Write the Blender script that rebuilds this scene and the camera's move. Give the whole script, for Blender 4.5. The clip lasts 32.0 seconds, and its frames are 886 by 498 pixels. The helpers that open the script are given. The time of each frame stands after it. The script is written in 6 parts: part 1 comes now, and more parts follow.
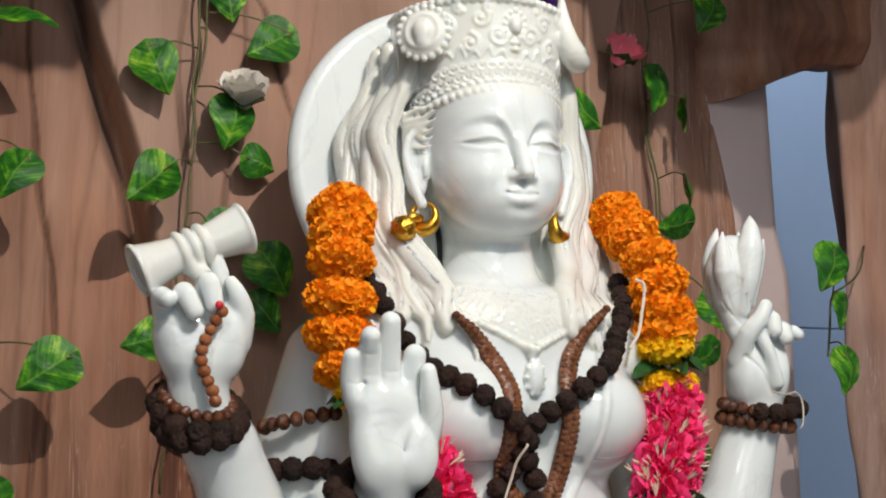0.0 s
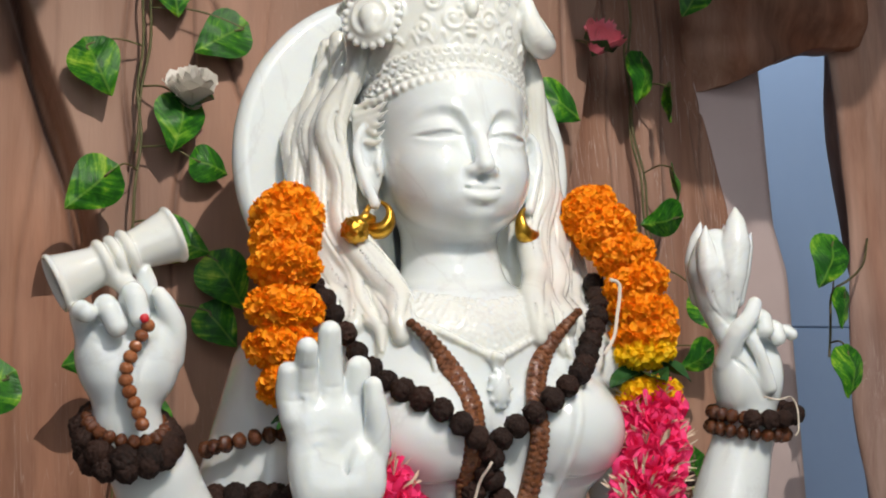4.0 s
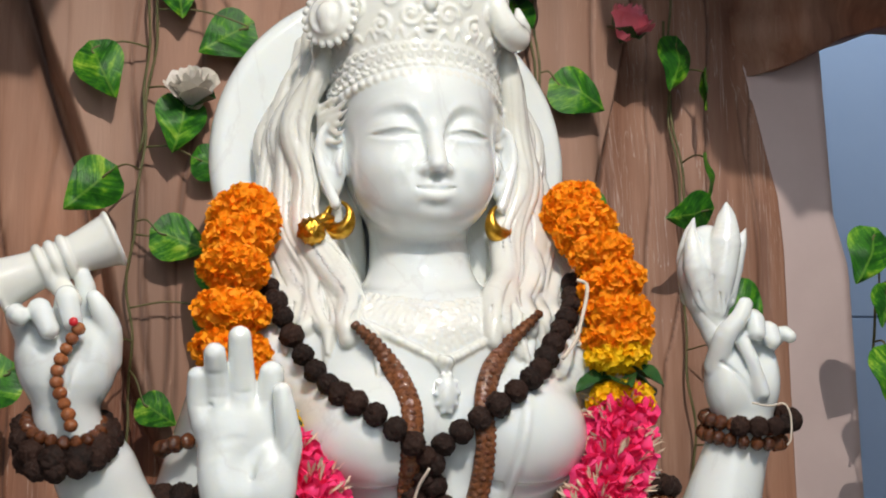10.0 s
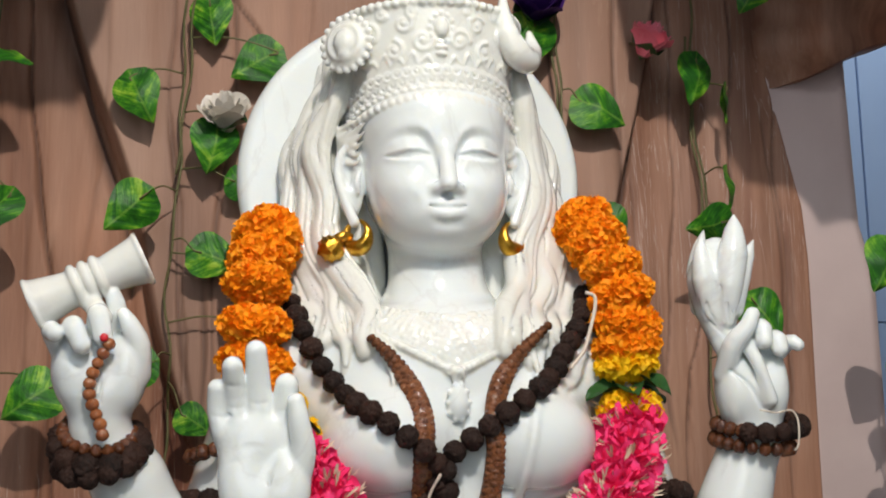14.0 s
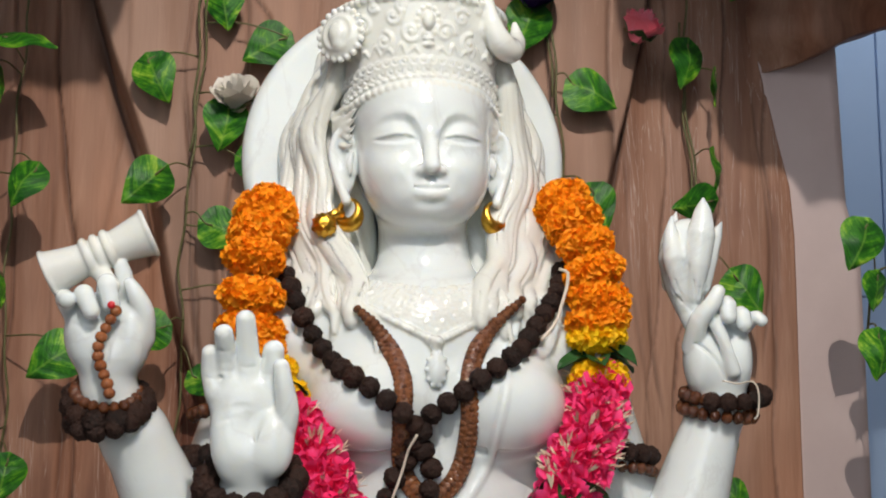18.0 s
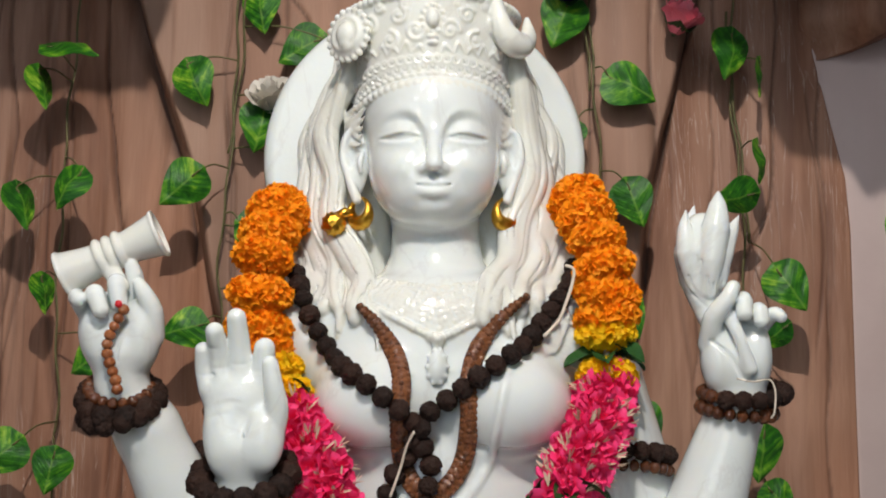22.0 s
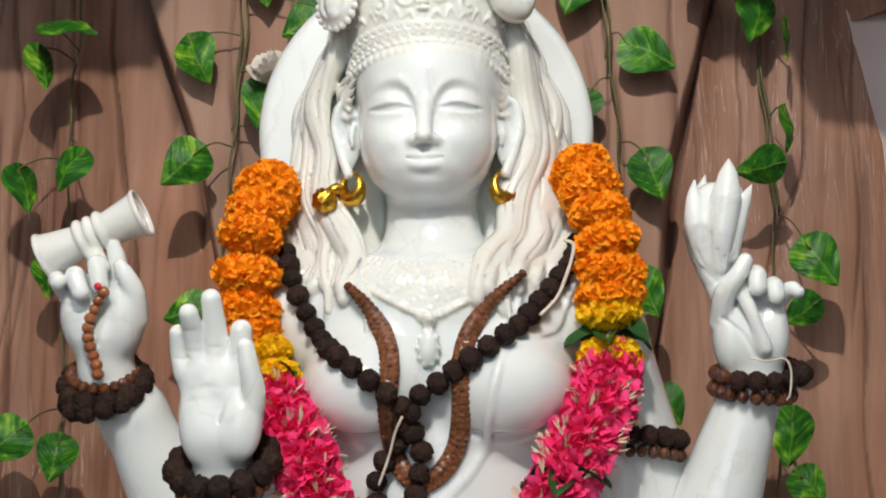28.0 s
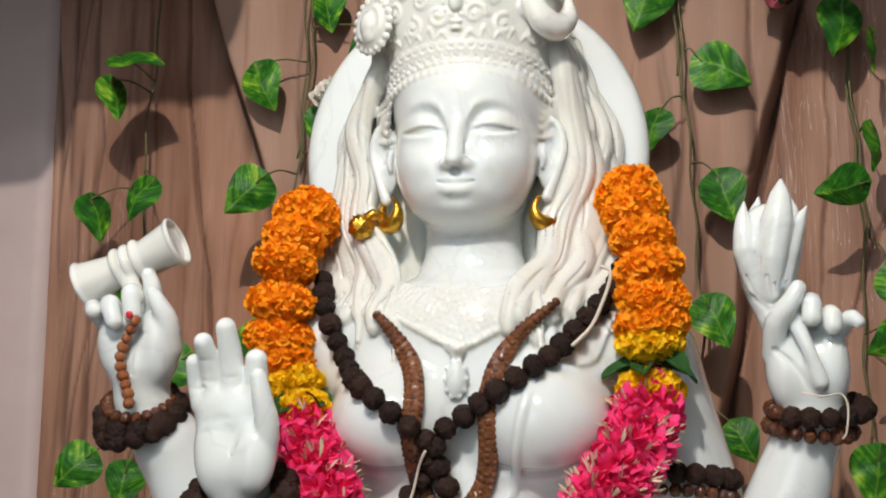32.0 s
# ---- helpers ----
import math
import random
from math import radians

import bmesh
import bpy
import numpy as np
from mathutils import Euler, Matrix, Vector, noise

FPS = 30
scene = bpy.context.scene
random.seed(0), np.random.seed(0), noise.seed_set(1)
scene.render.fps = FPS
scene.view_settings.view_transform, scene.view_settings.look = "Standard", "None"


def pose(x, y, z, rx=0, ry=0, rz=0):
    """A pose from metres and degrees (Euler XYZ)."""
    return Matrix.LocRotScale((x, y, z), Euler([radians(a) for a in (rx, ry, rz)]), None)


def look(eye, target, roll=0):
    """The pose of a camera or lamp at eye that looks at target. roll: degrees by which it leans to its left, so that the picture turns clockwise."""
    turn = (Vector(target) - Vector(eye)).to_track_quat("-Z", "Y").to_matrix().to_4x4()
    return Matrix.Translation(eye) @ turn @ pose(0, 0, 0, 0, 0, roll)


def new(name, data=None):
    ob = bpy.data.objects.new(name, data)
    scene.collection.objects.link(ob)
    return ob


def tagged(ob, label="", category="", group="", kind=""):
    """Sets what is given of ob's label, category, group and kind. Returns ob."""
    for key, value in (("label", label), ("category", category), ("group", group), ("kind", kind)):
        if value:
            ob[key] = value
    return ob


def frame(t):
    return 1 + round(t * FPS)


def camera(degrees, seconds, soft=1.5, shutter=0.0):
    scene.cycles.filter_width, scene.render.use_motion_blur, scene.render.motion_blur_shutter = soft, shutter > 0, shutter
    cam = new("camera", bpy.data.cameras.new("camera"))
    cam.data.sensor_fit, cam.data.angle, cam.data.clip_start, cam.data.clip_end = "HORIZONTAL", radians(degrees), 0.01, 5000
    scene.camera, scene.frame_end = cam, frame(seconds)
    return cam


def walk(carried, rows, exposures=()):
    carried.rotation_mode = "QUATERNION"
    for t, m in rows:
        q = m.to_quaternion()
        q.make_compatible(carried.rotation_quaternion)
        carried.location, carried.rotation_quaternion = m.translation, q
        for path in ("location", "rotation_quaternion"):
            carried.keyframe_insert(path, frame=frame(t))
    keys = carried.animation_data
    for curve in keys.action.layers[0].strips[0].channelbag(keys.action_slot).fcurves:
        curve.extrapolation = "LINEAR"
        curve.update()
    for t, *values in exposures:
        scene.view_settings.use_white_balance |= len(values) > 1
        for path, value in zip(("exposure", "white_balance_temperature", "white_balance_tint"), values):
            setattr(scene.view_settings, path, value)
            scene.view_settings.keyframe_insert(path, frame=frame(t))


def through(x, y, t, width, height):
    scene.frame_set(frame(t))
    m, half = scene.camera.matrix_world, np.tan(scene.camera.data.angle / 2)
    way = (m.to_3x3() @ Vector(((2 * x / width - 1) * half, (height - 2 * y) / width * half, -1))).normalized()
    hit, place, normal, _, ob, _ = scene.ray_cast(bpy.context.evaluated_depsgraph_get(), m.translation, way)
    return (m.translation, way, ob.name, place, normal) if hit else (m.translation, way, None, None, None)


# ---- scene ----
cam = camera(38.4, 32.0, 2.0)
PATH = [
    (0, (-0.53, -1.036, 1.252), (0.236, 0.787, 1.553), -0.7),
    (0.5, (-0.518, -1.031, 1.251), (0.208, 0.809, 1.545), -1.3),
    (1, (-0.505, -1.025, 1.253), (0.192, 0.827, 1.539), -1.6),
    (1.5, (-0.491, -1.015, 1.251), (0.221, 0.832, 1.54), -1.6),
    (2, (-0.484, -0.998, 1.251), (0.252, 0.838, 1.545), -1.4),
    (2.5, (-0.475, -0.984, 1.254), (0.277, 0.844, 1.561), -1.7),
    (4.5, (-0.425, -0.969, 1.259), (0.296, 0.87, 1.572), -2.6),
    (5, (-0.405, -0.972, 1.259), (0.267, 0.89, 1.545), -2.5),
    (5.5, (-0.385, -0.975, 1.259), (0.243, 0.905, 1.528), -1.8),
    (6, (-0.361, -0.979, 1.262), (0.228, 0.914, 1.527), -1.7),
    (6.5, (-0.346, -0.984, 1.266), (0.216, 0.916, 1.536), -1.2),
    (7, (-0.325, -0.99, 1.269), (0.197, 0.92, 1.553), -0.9),
    (7.5, (-0.306, -0.996, 1.273), (0.182, 0.92, 1.573), -1.1),
    (8, (-0.291, -0.998, 1.272), (0.185, 0.922, 1.571), -1.0),
    (8.5, (-0.274, -0.999, 1.272), (0.198, 0.921, 1.569), -1.1),
    (9, (-0.258, -1.002, 1.272), (0.209, 0.921, 1.56), -0.9),
    (9.5, (-0.245, -1.008, 1.273), (0.212, 0.918, 1.56), -1.0),
    (10, (-0.236, -1.014, 1.274), (0.207, 0.914, 1.567), -1.0),
    (10.5, (-0.228, -1.023, 1.27), (0.184, 0.912, 1.563), -0.7),
    (11, (-0.219, -1.026, 1.268), (0.142, 0.923, 1.535), -0.7),
    (11.5, (-0.209, -1.032, 1.269), (0.139, 0.921, 1.529), -0.8),
    (12, (-0.204, -1.035, 1.27), (0.171, 0.912, 1.528), -0.7),
    (12.5, (-0.203, -1.042, 1.27), (0.166, 0.906, 1.535), -0.6),
    (13, (-0.202, -1.052, 1.272), (0.147, 0.896, 1.559), -1.0),
    (13.5, (-0.201, -1.062, 1.273), (0.142, 0.885, 1.578), -1.2),
    (15.5, (-0.183, -1.106, 1.27), (0.118, 0.847, 1.58), -0.9),
    (16, (-0.18, -1.116, 1.27), (0.108, 0.839, 1.576), -0.5),
    (16.5, (-0.175, -1.132, 1.27), (0.119, 0.821, 1.584), 0.0),
    (17, (-0.165, -1.147, 1.266), (0.11, 0.813, 1.549), -0.3),
    (17.5, (-0.156, -1.161, 1.268), (0.114, 0.804, 1.524), -0.1),
    (18, (-0.149, -1.171, 1.271), (0.111, 0.796, 1.524), -0.2),
    (18.5, (-0.138, -1.181, 1.27), (0.103, 0.788, 1.524), -0.7),
    (19, (-0.121, -1.191, 1.27), (0.078, 0.783, 1.523), -1.1),
    (19.5, (-0.101, -1.197, 1.27), (0.052, 0.781, 1.521), -0.8),
    (20, (-0.084, -1.197, 1.27), (0.053, 0.782, 1.519), -0.9),
    (20.5, (-0.061, -1.194, 1.273), (0.05, 0.788, 1.512), -0.6),
    (21, (-0.039, -1.191, 1.273), (0.053, 0.793, 1.514), -0.4),
    (21.5, (-0.019, -1.186, 1.273), (0.034, 0.798, 1.515), -0.3),
    (22, (-0.007, -1.183, 1.272), (0.015, 0.801, 1.519), 0.1),
    (22.5, (0.011, -1.18, 1.273), (-0.03, 0.803, 1.529), -0.1),
    (23, (0.027, -1.176, 1.272), (-0.061, 0.803, 1.547), 0.3),
    (23.5, (0.044, -1.169, 1.273), (-0.091, 0.806, 1.557), 0.1),
    (24, (0.055, -1.163, 1.273), (-0.091, 0.811, 1.558), 0.4),
    (24.5, (0.068, -1.157, 1.27), (-0.086, 0.818, 1.542), 0.7),
    (25, (0.075, -1.146, 1.271), (-0.054, 0.834, 1.526), 1.4),
    (25.5, (0.077, -1.14, 1.273), (-0.039, 0.841, 1.52), -0.2),
    (27.5, (0.068, -1.127, 1.267), (-0.021, 0.859, 1.482), -0.6),
    (28, (0.073, -1.122, 1.271), (-0.029, 0.862, 1.494), -0.3),
    (28.5, (0.081, -1.117, 1.271), (-0.06, 0.862, 1.517), -0.1),
    (29, (0.094, -1.112, 1.269), (-0.108, 0.862, 1.522), 0.2),
    (29.5, (0.113, -1.1, 1.27), (-0.141, 0.871, 1.495), 0.9),
    (30, (0.127, -1.093, 1.27), (-0.143, 0.876, 1.498), 0.9),
    (30.5, (0.148, -1.084, 1.27), (-0.151, 0.881, 1.499), 0.9),
    (31, (0.167, -1.076, 1.273), (-0.148, 0.883, 1.518), 0.9),
    (31.5, (0.185, -1.071, 1.274), (-0.162, 0.882, 1.531), 0.4),
    (32, (0.199, -1.066, 1.276), (-0.18, 0.88, 1.541), 0.4),
]
walk(cam, [(t, look(eye, target, roll)) for t, eye, target, roll in PATH],
     [(0, 0.06), (12, 0.07), (17, 0.02), (23, -0.04), (25, -0.02), (30, 0.08), (32, 0.08)])

# ---- light ----
world = bpy.data.worlds.new("world")
scene.world = world
world.use_nodes = True
wn = world.node_tree.nodes
wn["Background"].inputs[0].default_value = (0.78, 0.86, 1.0, 1)
wn["Background"].inputs[1].default_value = 0.02


def lamp(name, kind, m, energy, size, color=(1, 1, 1)):
    data = bpy.data.lights.new(name, kind)
    data.energy, data.color = energy, color
    if kind == "AREA":
        data.shape, data.size = "DISK", size
    else:
        data.shadow_soft_size = size
    ob = new(name, data)
    ob.matrix_world = m
    return ob


# the shrine's ceiling spotlights in front of the statue, and the daylight that comes in at the open front
spot = lamp("ceiling_spotlight", "SPOT", look((-0.02, -1.30, 2.52), (0, 0.15, 1.27)), 108, 0.009, (1.0, 0.915, 0.83))
spot.data.spot_size, spot.data.spot_blend = radians(84), 1.0
for px, py, power in ((-0.50, -1.15, 6), (0.50, -1.10, 6), (-1.1, -1.6, 6.5), (0.15, -1.7, 6), (-0.28, -2.1, 6.5), (0.9, -1.9, 6.5), (-0.7, -2.7, 6.5)):
    extra = lamp("side_spotlight", "SPOT", look((px, py, 2.60), (0, 0.1, 1.35)), power, 0.03, (0.92, 0.96, 1.0))
    extra.data.spot_size, extra.data.spot_blend = radians(90), 0.4
# unseen fill lamp added behind the backdrop to brighten the blue tiles
rear = lamp("tile_fill_lamp", "AREA", look((1.25, 0.80, 2.80), (1.25, 1.50, 0.9)), 7.5, 0.6, (0.90, 0.95, 1.0))
sky_light = lamp("front_daylight", "AREA", look((-0.9, -4.2, 1.9), (0, 0, 1.3)), 25, 2.6, (0.86, 0.93, 1.0))


# ---- materials ----
def material(name, rough=0.5, metal=0.0, spec=0.5, coat=0.0, sss=0.0, sss_color=None):
    m = bpy.data.materials.new(name)
    m.use_nodes = True
    b = m.node_tree.nodes["Principled BSDF"]
    b.inputs["Roughness"].default_value = rough
    b.inputs["Metallic"].default_value = metal
    b.inputs["Specular IOR Level"].default_value = spec
    b.inputs["Coat Weight"].default_value = coat
    b.inputs["Coat Roughness"].default_value = 0.07
    if sss:
        b.inputs["Subsurface Weight"].default_value = sss
        b.inputs["Subsurface Radius"].default_value = sss_color or (1, 0.9, 0.8)
        b.inputs["Subsurface Scale"].default_value = 0.013
    return m


def nd(m, kind, **values):
    n = m.node_tree.nodes.new(kind)
    for k, v in values.items():
        if k in n.inputs:
            n.inputs[k].default_value = v
    return n


def link(m, a, b):
    m.node_tree.links.new(a, b)


def bsdf(m):
    return m.node_tree.nodes["Principled BSDF"]


def ramp(m, fac, stops):
    r = nd(m, "ShaderNodeValToRGB")
    e = r.color_ramp.elements
    while len(e) < len(stops):
        e.new(0.5)
    for el, (p, c) in zip(e, stops):
        el.position, el.color = p, (*c, 1)
    link(m, fac, r.inputs[0])
    return r.outputs[0]


def coords(m, scale=(1, 1, 1)):
    t = nd(m, "ShaderNodeTexCoord")
    mp = nd(m, "ShaderNodeMapping")
    mp.inputs["Scale"].default_value = scale
    link(m, t.outputs["Object"], mp.inputs[0])
    return mp.outputs[0]


def noise_tex(m, vec, scale, detail=4, rough=0.5, distort=0.0):
    n = nd(m, "ShaderNodeTexNoise", Scale=scale, Detail=detail, Roughness=rough, Distortion=distort)
    link(m, vec, n.inputs["Vector"])
    return n.outputs["Fac"]


def bump(m, height, strength=0.3, distance=0.002):
    b = nd(m, "ShaderNodeBump", Strength=strength, Distance=distance)
    link(m, height, b.inputs["Height"])
    link(m, b.outputs[0], bsdf(m).inputs["Normal"])


def mix(m, fac, a, b, mode="MIX"):
    n = m.node_tree.nodes.new("ShaderNodeMix")
    n.data_type, n.blend_type = "RGBA", mode
    for value, i in ((fac, 0), (a, 6), (b, 7)):
        if isinstance(value, (int, float)):
            n.inputs[i].default_value = value
        elif isinstance(value, tuple):
            n.inputs[i].default_value = (*value, 1)
        else:
            link(m, value, n.inputs[i])
    return n.outputs[2]


def noisy(name, dark, light, scale, rough=0.5, bump_scale=0, bump_strength=0.3, bump_distance=0.001, random_shift=0.0, **more):
    """A material that wanders between two colours at two scales, with an optional fine relief."""
    m = material(name, rough, **more)
    v = coords(m)
    big = noise_tex(m, v, scale, 5, 0.6)
    small = noise_tex(m, v, scale * 6, 3, 0.6)
    s = nd(m, "ShaderNodeMath")
    s.operation = "MULTIPLY_ADD"
    link(m, small, s.inputs[0])
    s.inputs[1].default_value = 0.4
    link(m, big, s.inputs[2])
    fac = s.outputs[0]
    if random_shift:
        info = nd(m, "ShaderNodeObjectInfo")
        a = nd(m, "ShaderNodeMath")
        a.operation = "MULTIPLY_ADD"
        link(m, info.outputs["Random"], a.inputs[0])
        a.inputs[1].default_value = random_shift
        link(m, fac, a.inputs[2])
        fac = a.outputs[0]
    link(m, ramp(m, fac, [(0.42, dark), (0.95, light)]), bsdf(m).inputs["Base Color"])
    if bump_scale:
        bump(m, noise_tex(m, v, bump_scale, 3, 0.6), bump_strength, bump_distance)
    return m


def marble(name, base, vein, rough, stains=()):
    m = material(name, rough, spec=0.12, coat=1.0, sss=1.0, sss_color=(1.0, 0.95, 0.85))
    bsdf(m).inputs["Coat Roughness"].default_value = 0.06
    bsdf(m).inputs["Coat IOR"].default_value = 1.6
    bsdf(m).inputs["Subsurface Scale"].default_value = 0.0065
    v = coords(m)
    cloud = noise_tex(m, v, 7, 5, 0.55)
    soft = ramp(m, cloud, [(0.35, base), (0.75, vein)])
    vein_line = noise_tex(m, v, 3.2, 8, 0.6, 1.4)
    line = ramp(m, vein_line, [(0.485, (1, 1, 1)), (0.5, (0.93, 0.92, 0.92)), (0.515, (1, 1, 1))])
    col = mix(m, 1.0, soft, line, "MULTIPLY")
    # pink dye that the flowers have left on the stone
    for spot_at, reach, most in stains:
        near = nd(m, "ShaderNodeVectorMath")
        near.operation = "DISTANCE"
        link(m, v, near.inputs[0])
        near.inputs[1].default_value = spot_at
        wob = nd(m, "ShaderNodeMath")
        wob.operation = "MULTIPLY_ADD"
        link(m, cloud, wob.inputs[0])
        wob.inputs[1].default_value = reach * 0.9
        link(m, near.outputs["Value"], wob.inputs[2])
        tint = ramp(m, wob.outputs[0], [(reach * 0.55, (most, most, most)), (reach * 1.5, (0, 0, 0))])
        col = mix(m, tint, col, (0.62, 0.17, 0.20))
    link(m, col, bsdf(m).inputs["Base Color"])
    bump(m, noise_tex(m, v, 80, 3, 0.55), 0.28, 0.0010)
    link(m, m.node_tree.nodes["Bump"].outputs[0], bsdf(m).inputs["Coat Normal"])
    return m


MARBLE = marble("polished_white_marble", (0.765, 0.812, 0.805), (0.73, 0.775, 0.775), 0.20, [((-0.085, 0.015, 1.228), 0.035, 0.75), ((0.118, 0.035, 1.245), 0.030, 0.45), ((-0.10, 0.02, 1.19), 0.03, 0.4)])
MARBLE_HAIR = marble("cream_marble", (0.765, 0.785, 0.74), (0.70, 0.70, 0.64), 0.20)
MARBLE_CARVED = marble("carved_cream_marble", (0.775, 0.80, 0.76), (0.735, 0.745, 0.705), 0.20)


# ---- solid modelling on a grid ----
class Field:
    """A signed distance on a regular grid; forms are added and cut with soft joins, then skinned."""

    def __init__(self, lo, hi, h):
        self.lo, self.h = np.array(lo, float), h
        self.n = np.ceil((np.array(hi, float) - self.lo) / h).astype(int) + 1
        self.d = np.full(self.n, 0.05, np.float32)

    def block(self, lo, hi):
        a = np.clip(np.floor((np.array(lo) - self.lo) / self.h).astype(int), 0, self.n)
        b = np.clip(np.ceil((np.array(hi) - self.lo) / self.h).astype(int) + 1, 0, self.n)
        if (b <= a).any():
            return None
        axes = [(self.lo[i] + self.h * np.arange(a[i], b[i])).astype(np.float32) for i in range(3)]
        return tuple(slice(a[i], b[i]) for i in range(3)), np.meshgrid(*axes, indexing="ij", sparse=True)

    def put(self, lo, hi, form, k=0.004, cut=False):
        pad = 2 * k + 4 * self.h
        got = self.block(np.array(lo) - pad, np.array(hi) + pad)
        if got is None:
            return
        where, (x, y, z) = got
        new_d, old = form(x, y, z).astype(np.float32), self.d[where]
        if cut:
            new_d = -new_d
            g = np.clip(0.5 - 0.5 * (new_d - old) / k, 0, 1)
            self.d[where] = new_d * (1 - g) + old * g + k * g * (1 - g)
        else:
            g = np.clip(0.5 + 0.5 * (new_d - old) / k, 0, 1)
            self.d[where] = new_d * (1 - g) + old * g - k * g * (1 - g)

    def blob(self, c, r, k=0.004, cut=False, turn=None):
        """An ellipsoid with centre c and radii r, optionally turned."""
        c, r = np.array(c, float), np.array(r, float) * np.ones(3)
        m = np.array(turn.to_3x3().inverted()) if turn is not None else np.eye(3)
        far = r.max() if turn is not None else r

        def form(x, y, z):
            x, y, z = x - c[0], y - c[1], z - c[2]
            p = [m[i, 0] * x + m[i, 1] * y + m[i, 2] * z for i in range(3)]
            k0 = np.sqrt(sum((p[i] / r[i]) ** 2 for i in range(3)))
            k1 = np.sqrt(sum((p[i] / r[i] ** 2) ** 2 for i in range(3))) + 1e-6
            return k0 * (k0 - 1) / k1

        self.put(c - far, c + far, form, k, cut)

    def limb(self, a, b, ra, rb, k=0.004, cut=False):
        """A capsule whose radius goes from ra to rb."""
        a, b = np.array(a, float), np.array(b, float)
        ab = b - a
        l2 = max(ab @ ab, 1e-9)

        def form(x, y, z):
            t = np.clip(((x - a[0]) * ab[0] + (y - a[1]) * ab[1] + (z - a[2]) * ab[2]) / l2, 0, 1)
            q = (x - a[0] - t * ab[0]) ** 2 + (y - a[1] - t * ab[1]) ** 2 + (z - a[2] - t * ab[2]) ** 2
            return np.sqrt(q) - (ra + (rb - ra) * t)

        r = max(ra, rb)
        self.put(np.minimum(a, b) - r, np.maximum(a, b) + r, form, k, cut)

    def rope(self, points, radii, k=0.004, cut=False, steps=5):
        """A smooth tube through the points."""
        pts, rad = spline(points, steps), np.interp(np.linspace(0, 1, (len(points) - 1) * steps + 1), np.linspace(0, 1, len(points)), radii * np.ones(len(points)) if np.isscalar(radii) else radii)
        big = rad.max()
        lo, hi = pts.min(0) - big, pts.max(0) + big

        reach = big + 2 * k + 5 * self.h

        def form(x, y, z):
            best = np.full((x.size, y.size, z.size), 0.05, np.float32)
            axes = (x.ravel(), y.ravel(), z.ravel())
            for p, q, ra, rb in zip(pts[:-1], pts[1:], rad[:-1], rad[1:]):
                at = tuple(slice(np.searchsorted(a, min(p[i], q[i]) - reach), np.searchsorted(a, max(p[i], q[i]) + reach)) for i, a in enumerate(axes))
                u, v, w = axes[0][at[0]][:, None, None] - p[0], axes[1][at[1]][None, :, None] - p[1], axes[2][at[2]][None, None, :] - p[2]
                ab = q - p
                l2 = max(ab @ ab, 1e-9)
                t = np.clip((u * ab[0] + v * ab[1] + w * ab[2]) / l2, 0, 1)
                d = np.sqrt((u - t * ab[0]) ** 2 + (v - t * ab[1]) ** 2 + (w - t * ab[2]) ** 2) - (ra + (rb - ra) * t)
                best[at] = np.minimum(best[at], d)
            return best

        self.put(lo, hi, form, k, cut)

    def ring(self, c, axis, big, small, k=0.002):
        """A torus round an axis."""
        c, ax = np.array(c, float), np.array(Vector(axis).normalized())

        def form(x, y, z):
            x, y, z = x - c[0], y - c[1], z - c[2]
            h = x * ax[0] + y * ax[1] + z * ax[2]
            q = np.sqrt(np.maximum(x * x + y * y + z * z - h * h, 0)) - big
            return np.sqrt(q * q + h * h) - small

        self.put(c - big - small, c + big + small, form, k)

    def part_of(self, lo, hi):
        """An empty field on a stretch of the same grid."""
        at = np.round((np.array(lo) - self.lo) / self.h)
        return Field(self.lo + at * self.h, hi, self.h)

    def join(self, other, k):
        """Melts another field of the same grid into this one."""
        at = np.round((other.lo - self.lo) / self.h).astype(int)
        n = np.minimum(other.n, self.n - at)
        here = tuple(slice(i, i + j) for i, j in zip(at, n))
        mine, theirs = self.d[here], other.d[tuple(slice(0, j) for j in n)]
        g = np.clip(0.5 + 0.5 * (theirs - mine) / k, 0, 1)
        self.d[here] = theirs * (1 - g) + mine * g - k * g * (1 - g)

    def near(self, c, gap):
        """True where the places c lie in this field's form or closer to it than gap."""
        at = np.round((c - self.lo) / self.h).astype(int)
        inside = ((at >= 0) & (at < self.n)).all(1)
        return inside & (self.d[tuple(np.clip(at, 0, self.n - 1).T)] < gap)

    def front(self, x, z):
        """The y of the first surface met from the front at (x, z)."""
        i, j = int(round((x - self.lo[0]) / self.h)), int(round((z - self.lo[2]) / self.h))
        if not (0 <= i < self.n[0] and 0 <= j < self.n[2]):
            return None
        inside = np.nonzero(self.d[i, :, j] < 0)[0]
        return self.lo[1] + self.h * inside[0] if len(inside) else None

    def skin(self):
        """Vertices and quads of the zero surface (surface nets)."""
        d = np.pad(self.d, 1, constant_values=0.01)
        s = d < 0
        nx, ny, nz = np.array(d.shape) - 1
        count = np.zeros((nx, ny, nz), np.int8)
        for i in (0, 1):
            for j in (0, 1):
                for k in (0, 1):
                    count += s[i : nx + i, j : ny + j, k : nz + k]
        cells = np.argwhere((count > 0) & (count < 8))
        index = np.full((nx, ny, nz), -1, np.int32)
        index[tuple(cells.T)] = np.arange(len(cells))
        total, hits = np.zeros((len(cells), 3)), np.zeros(len(cells))
        corners = [(i, j, k) for i in (0, 1) for j in (0, 1) for k in (0, 1)]
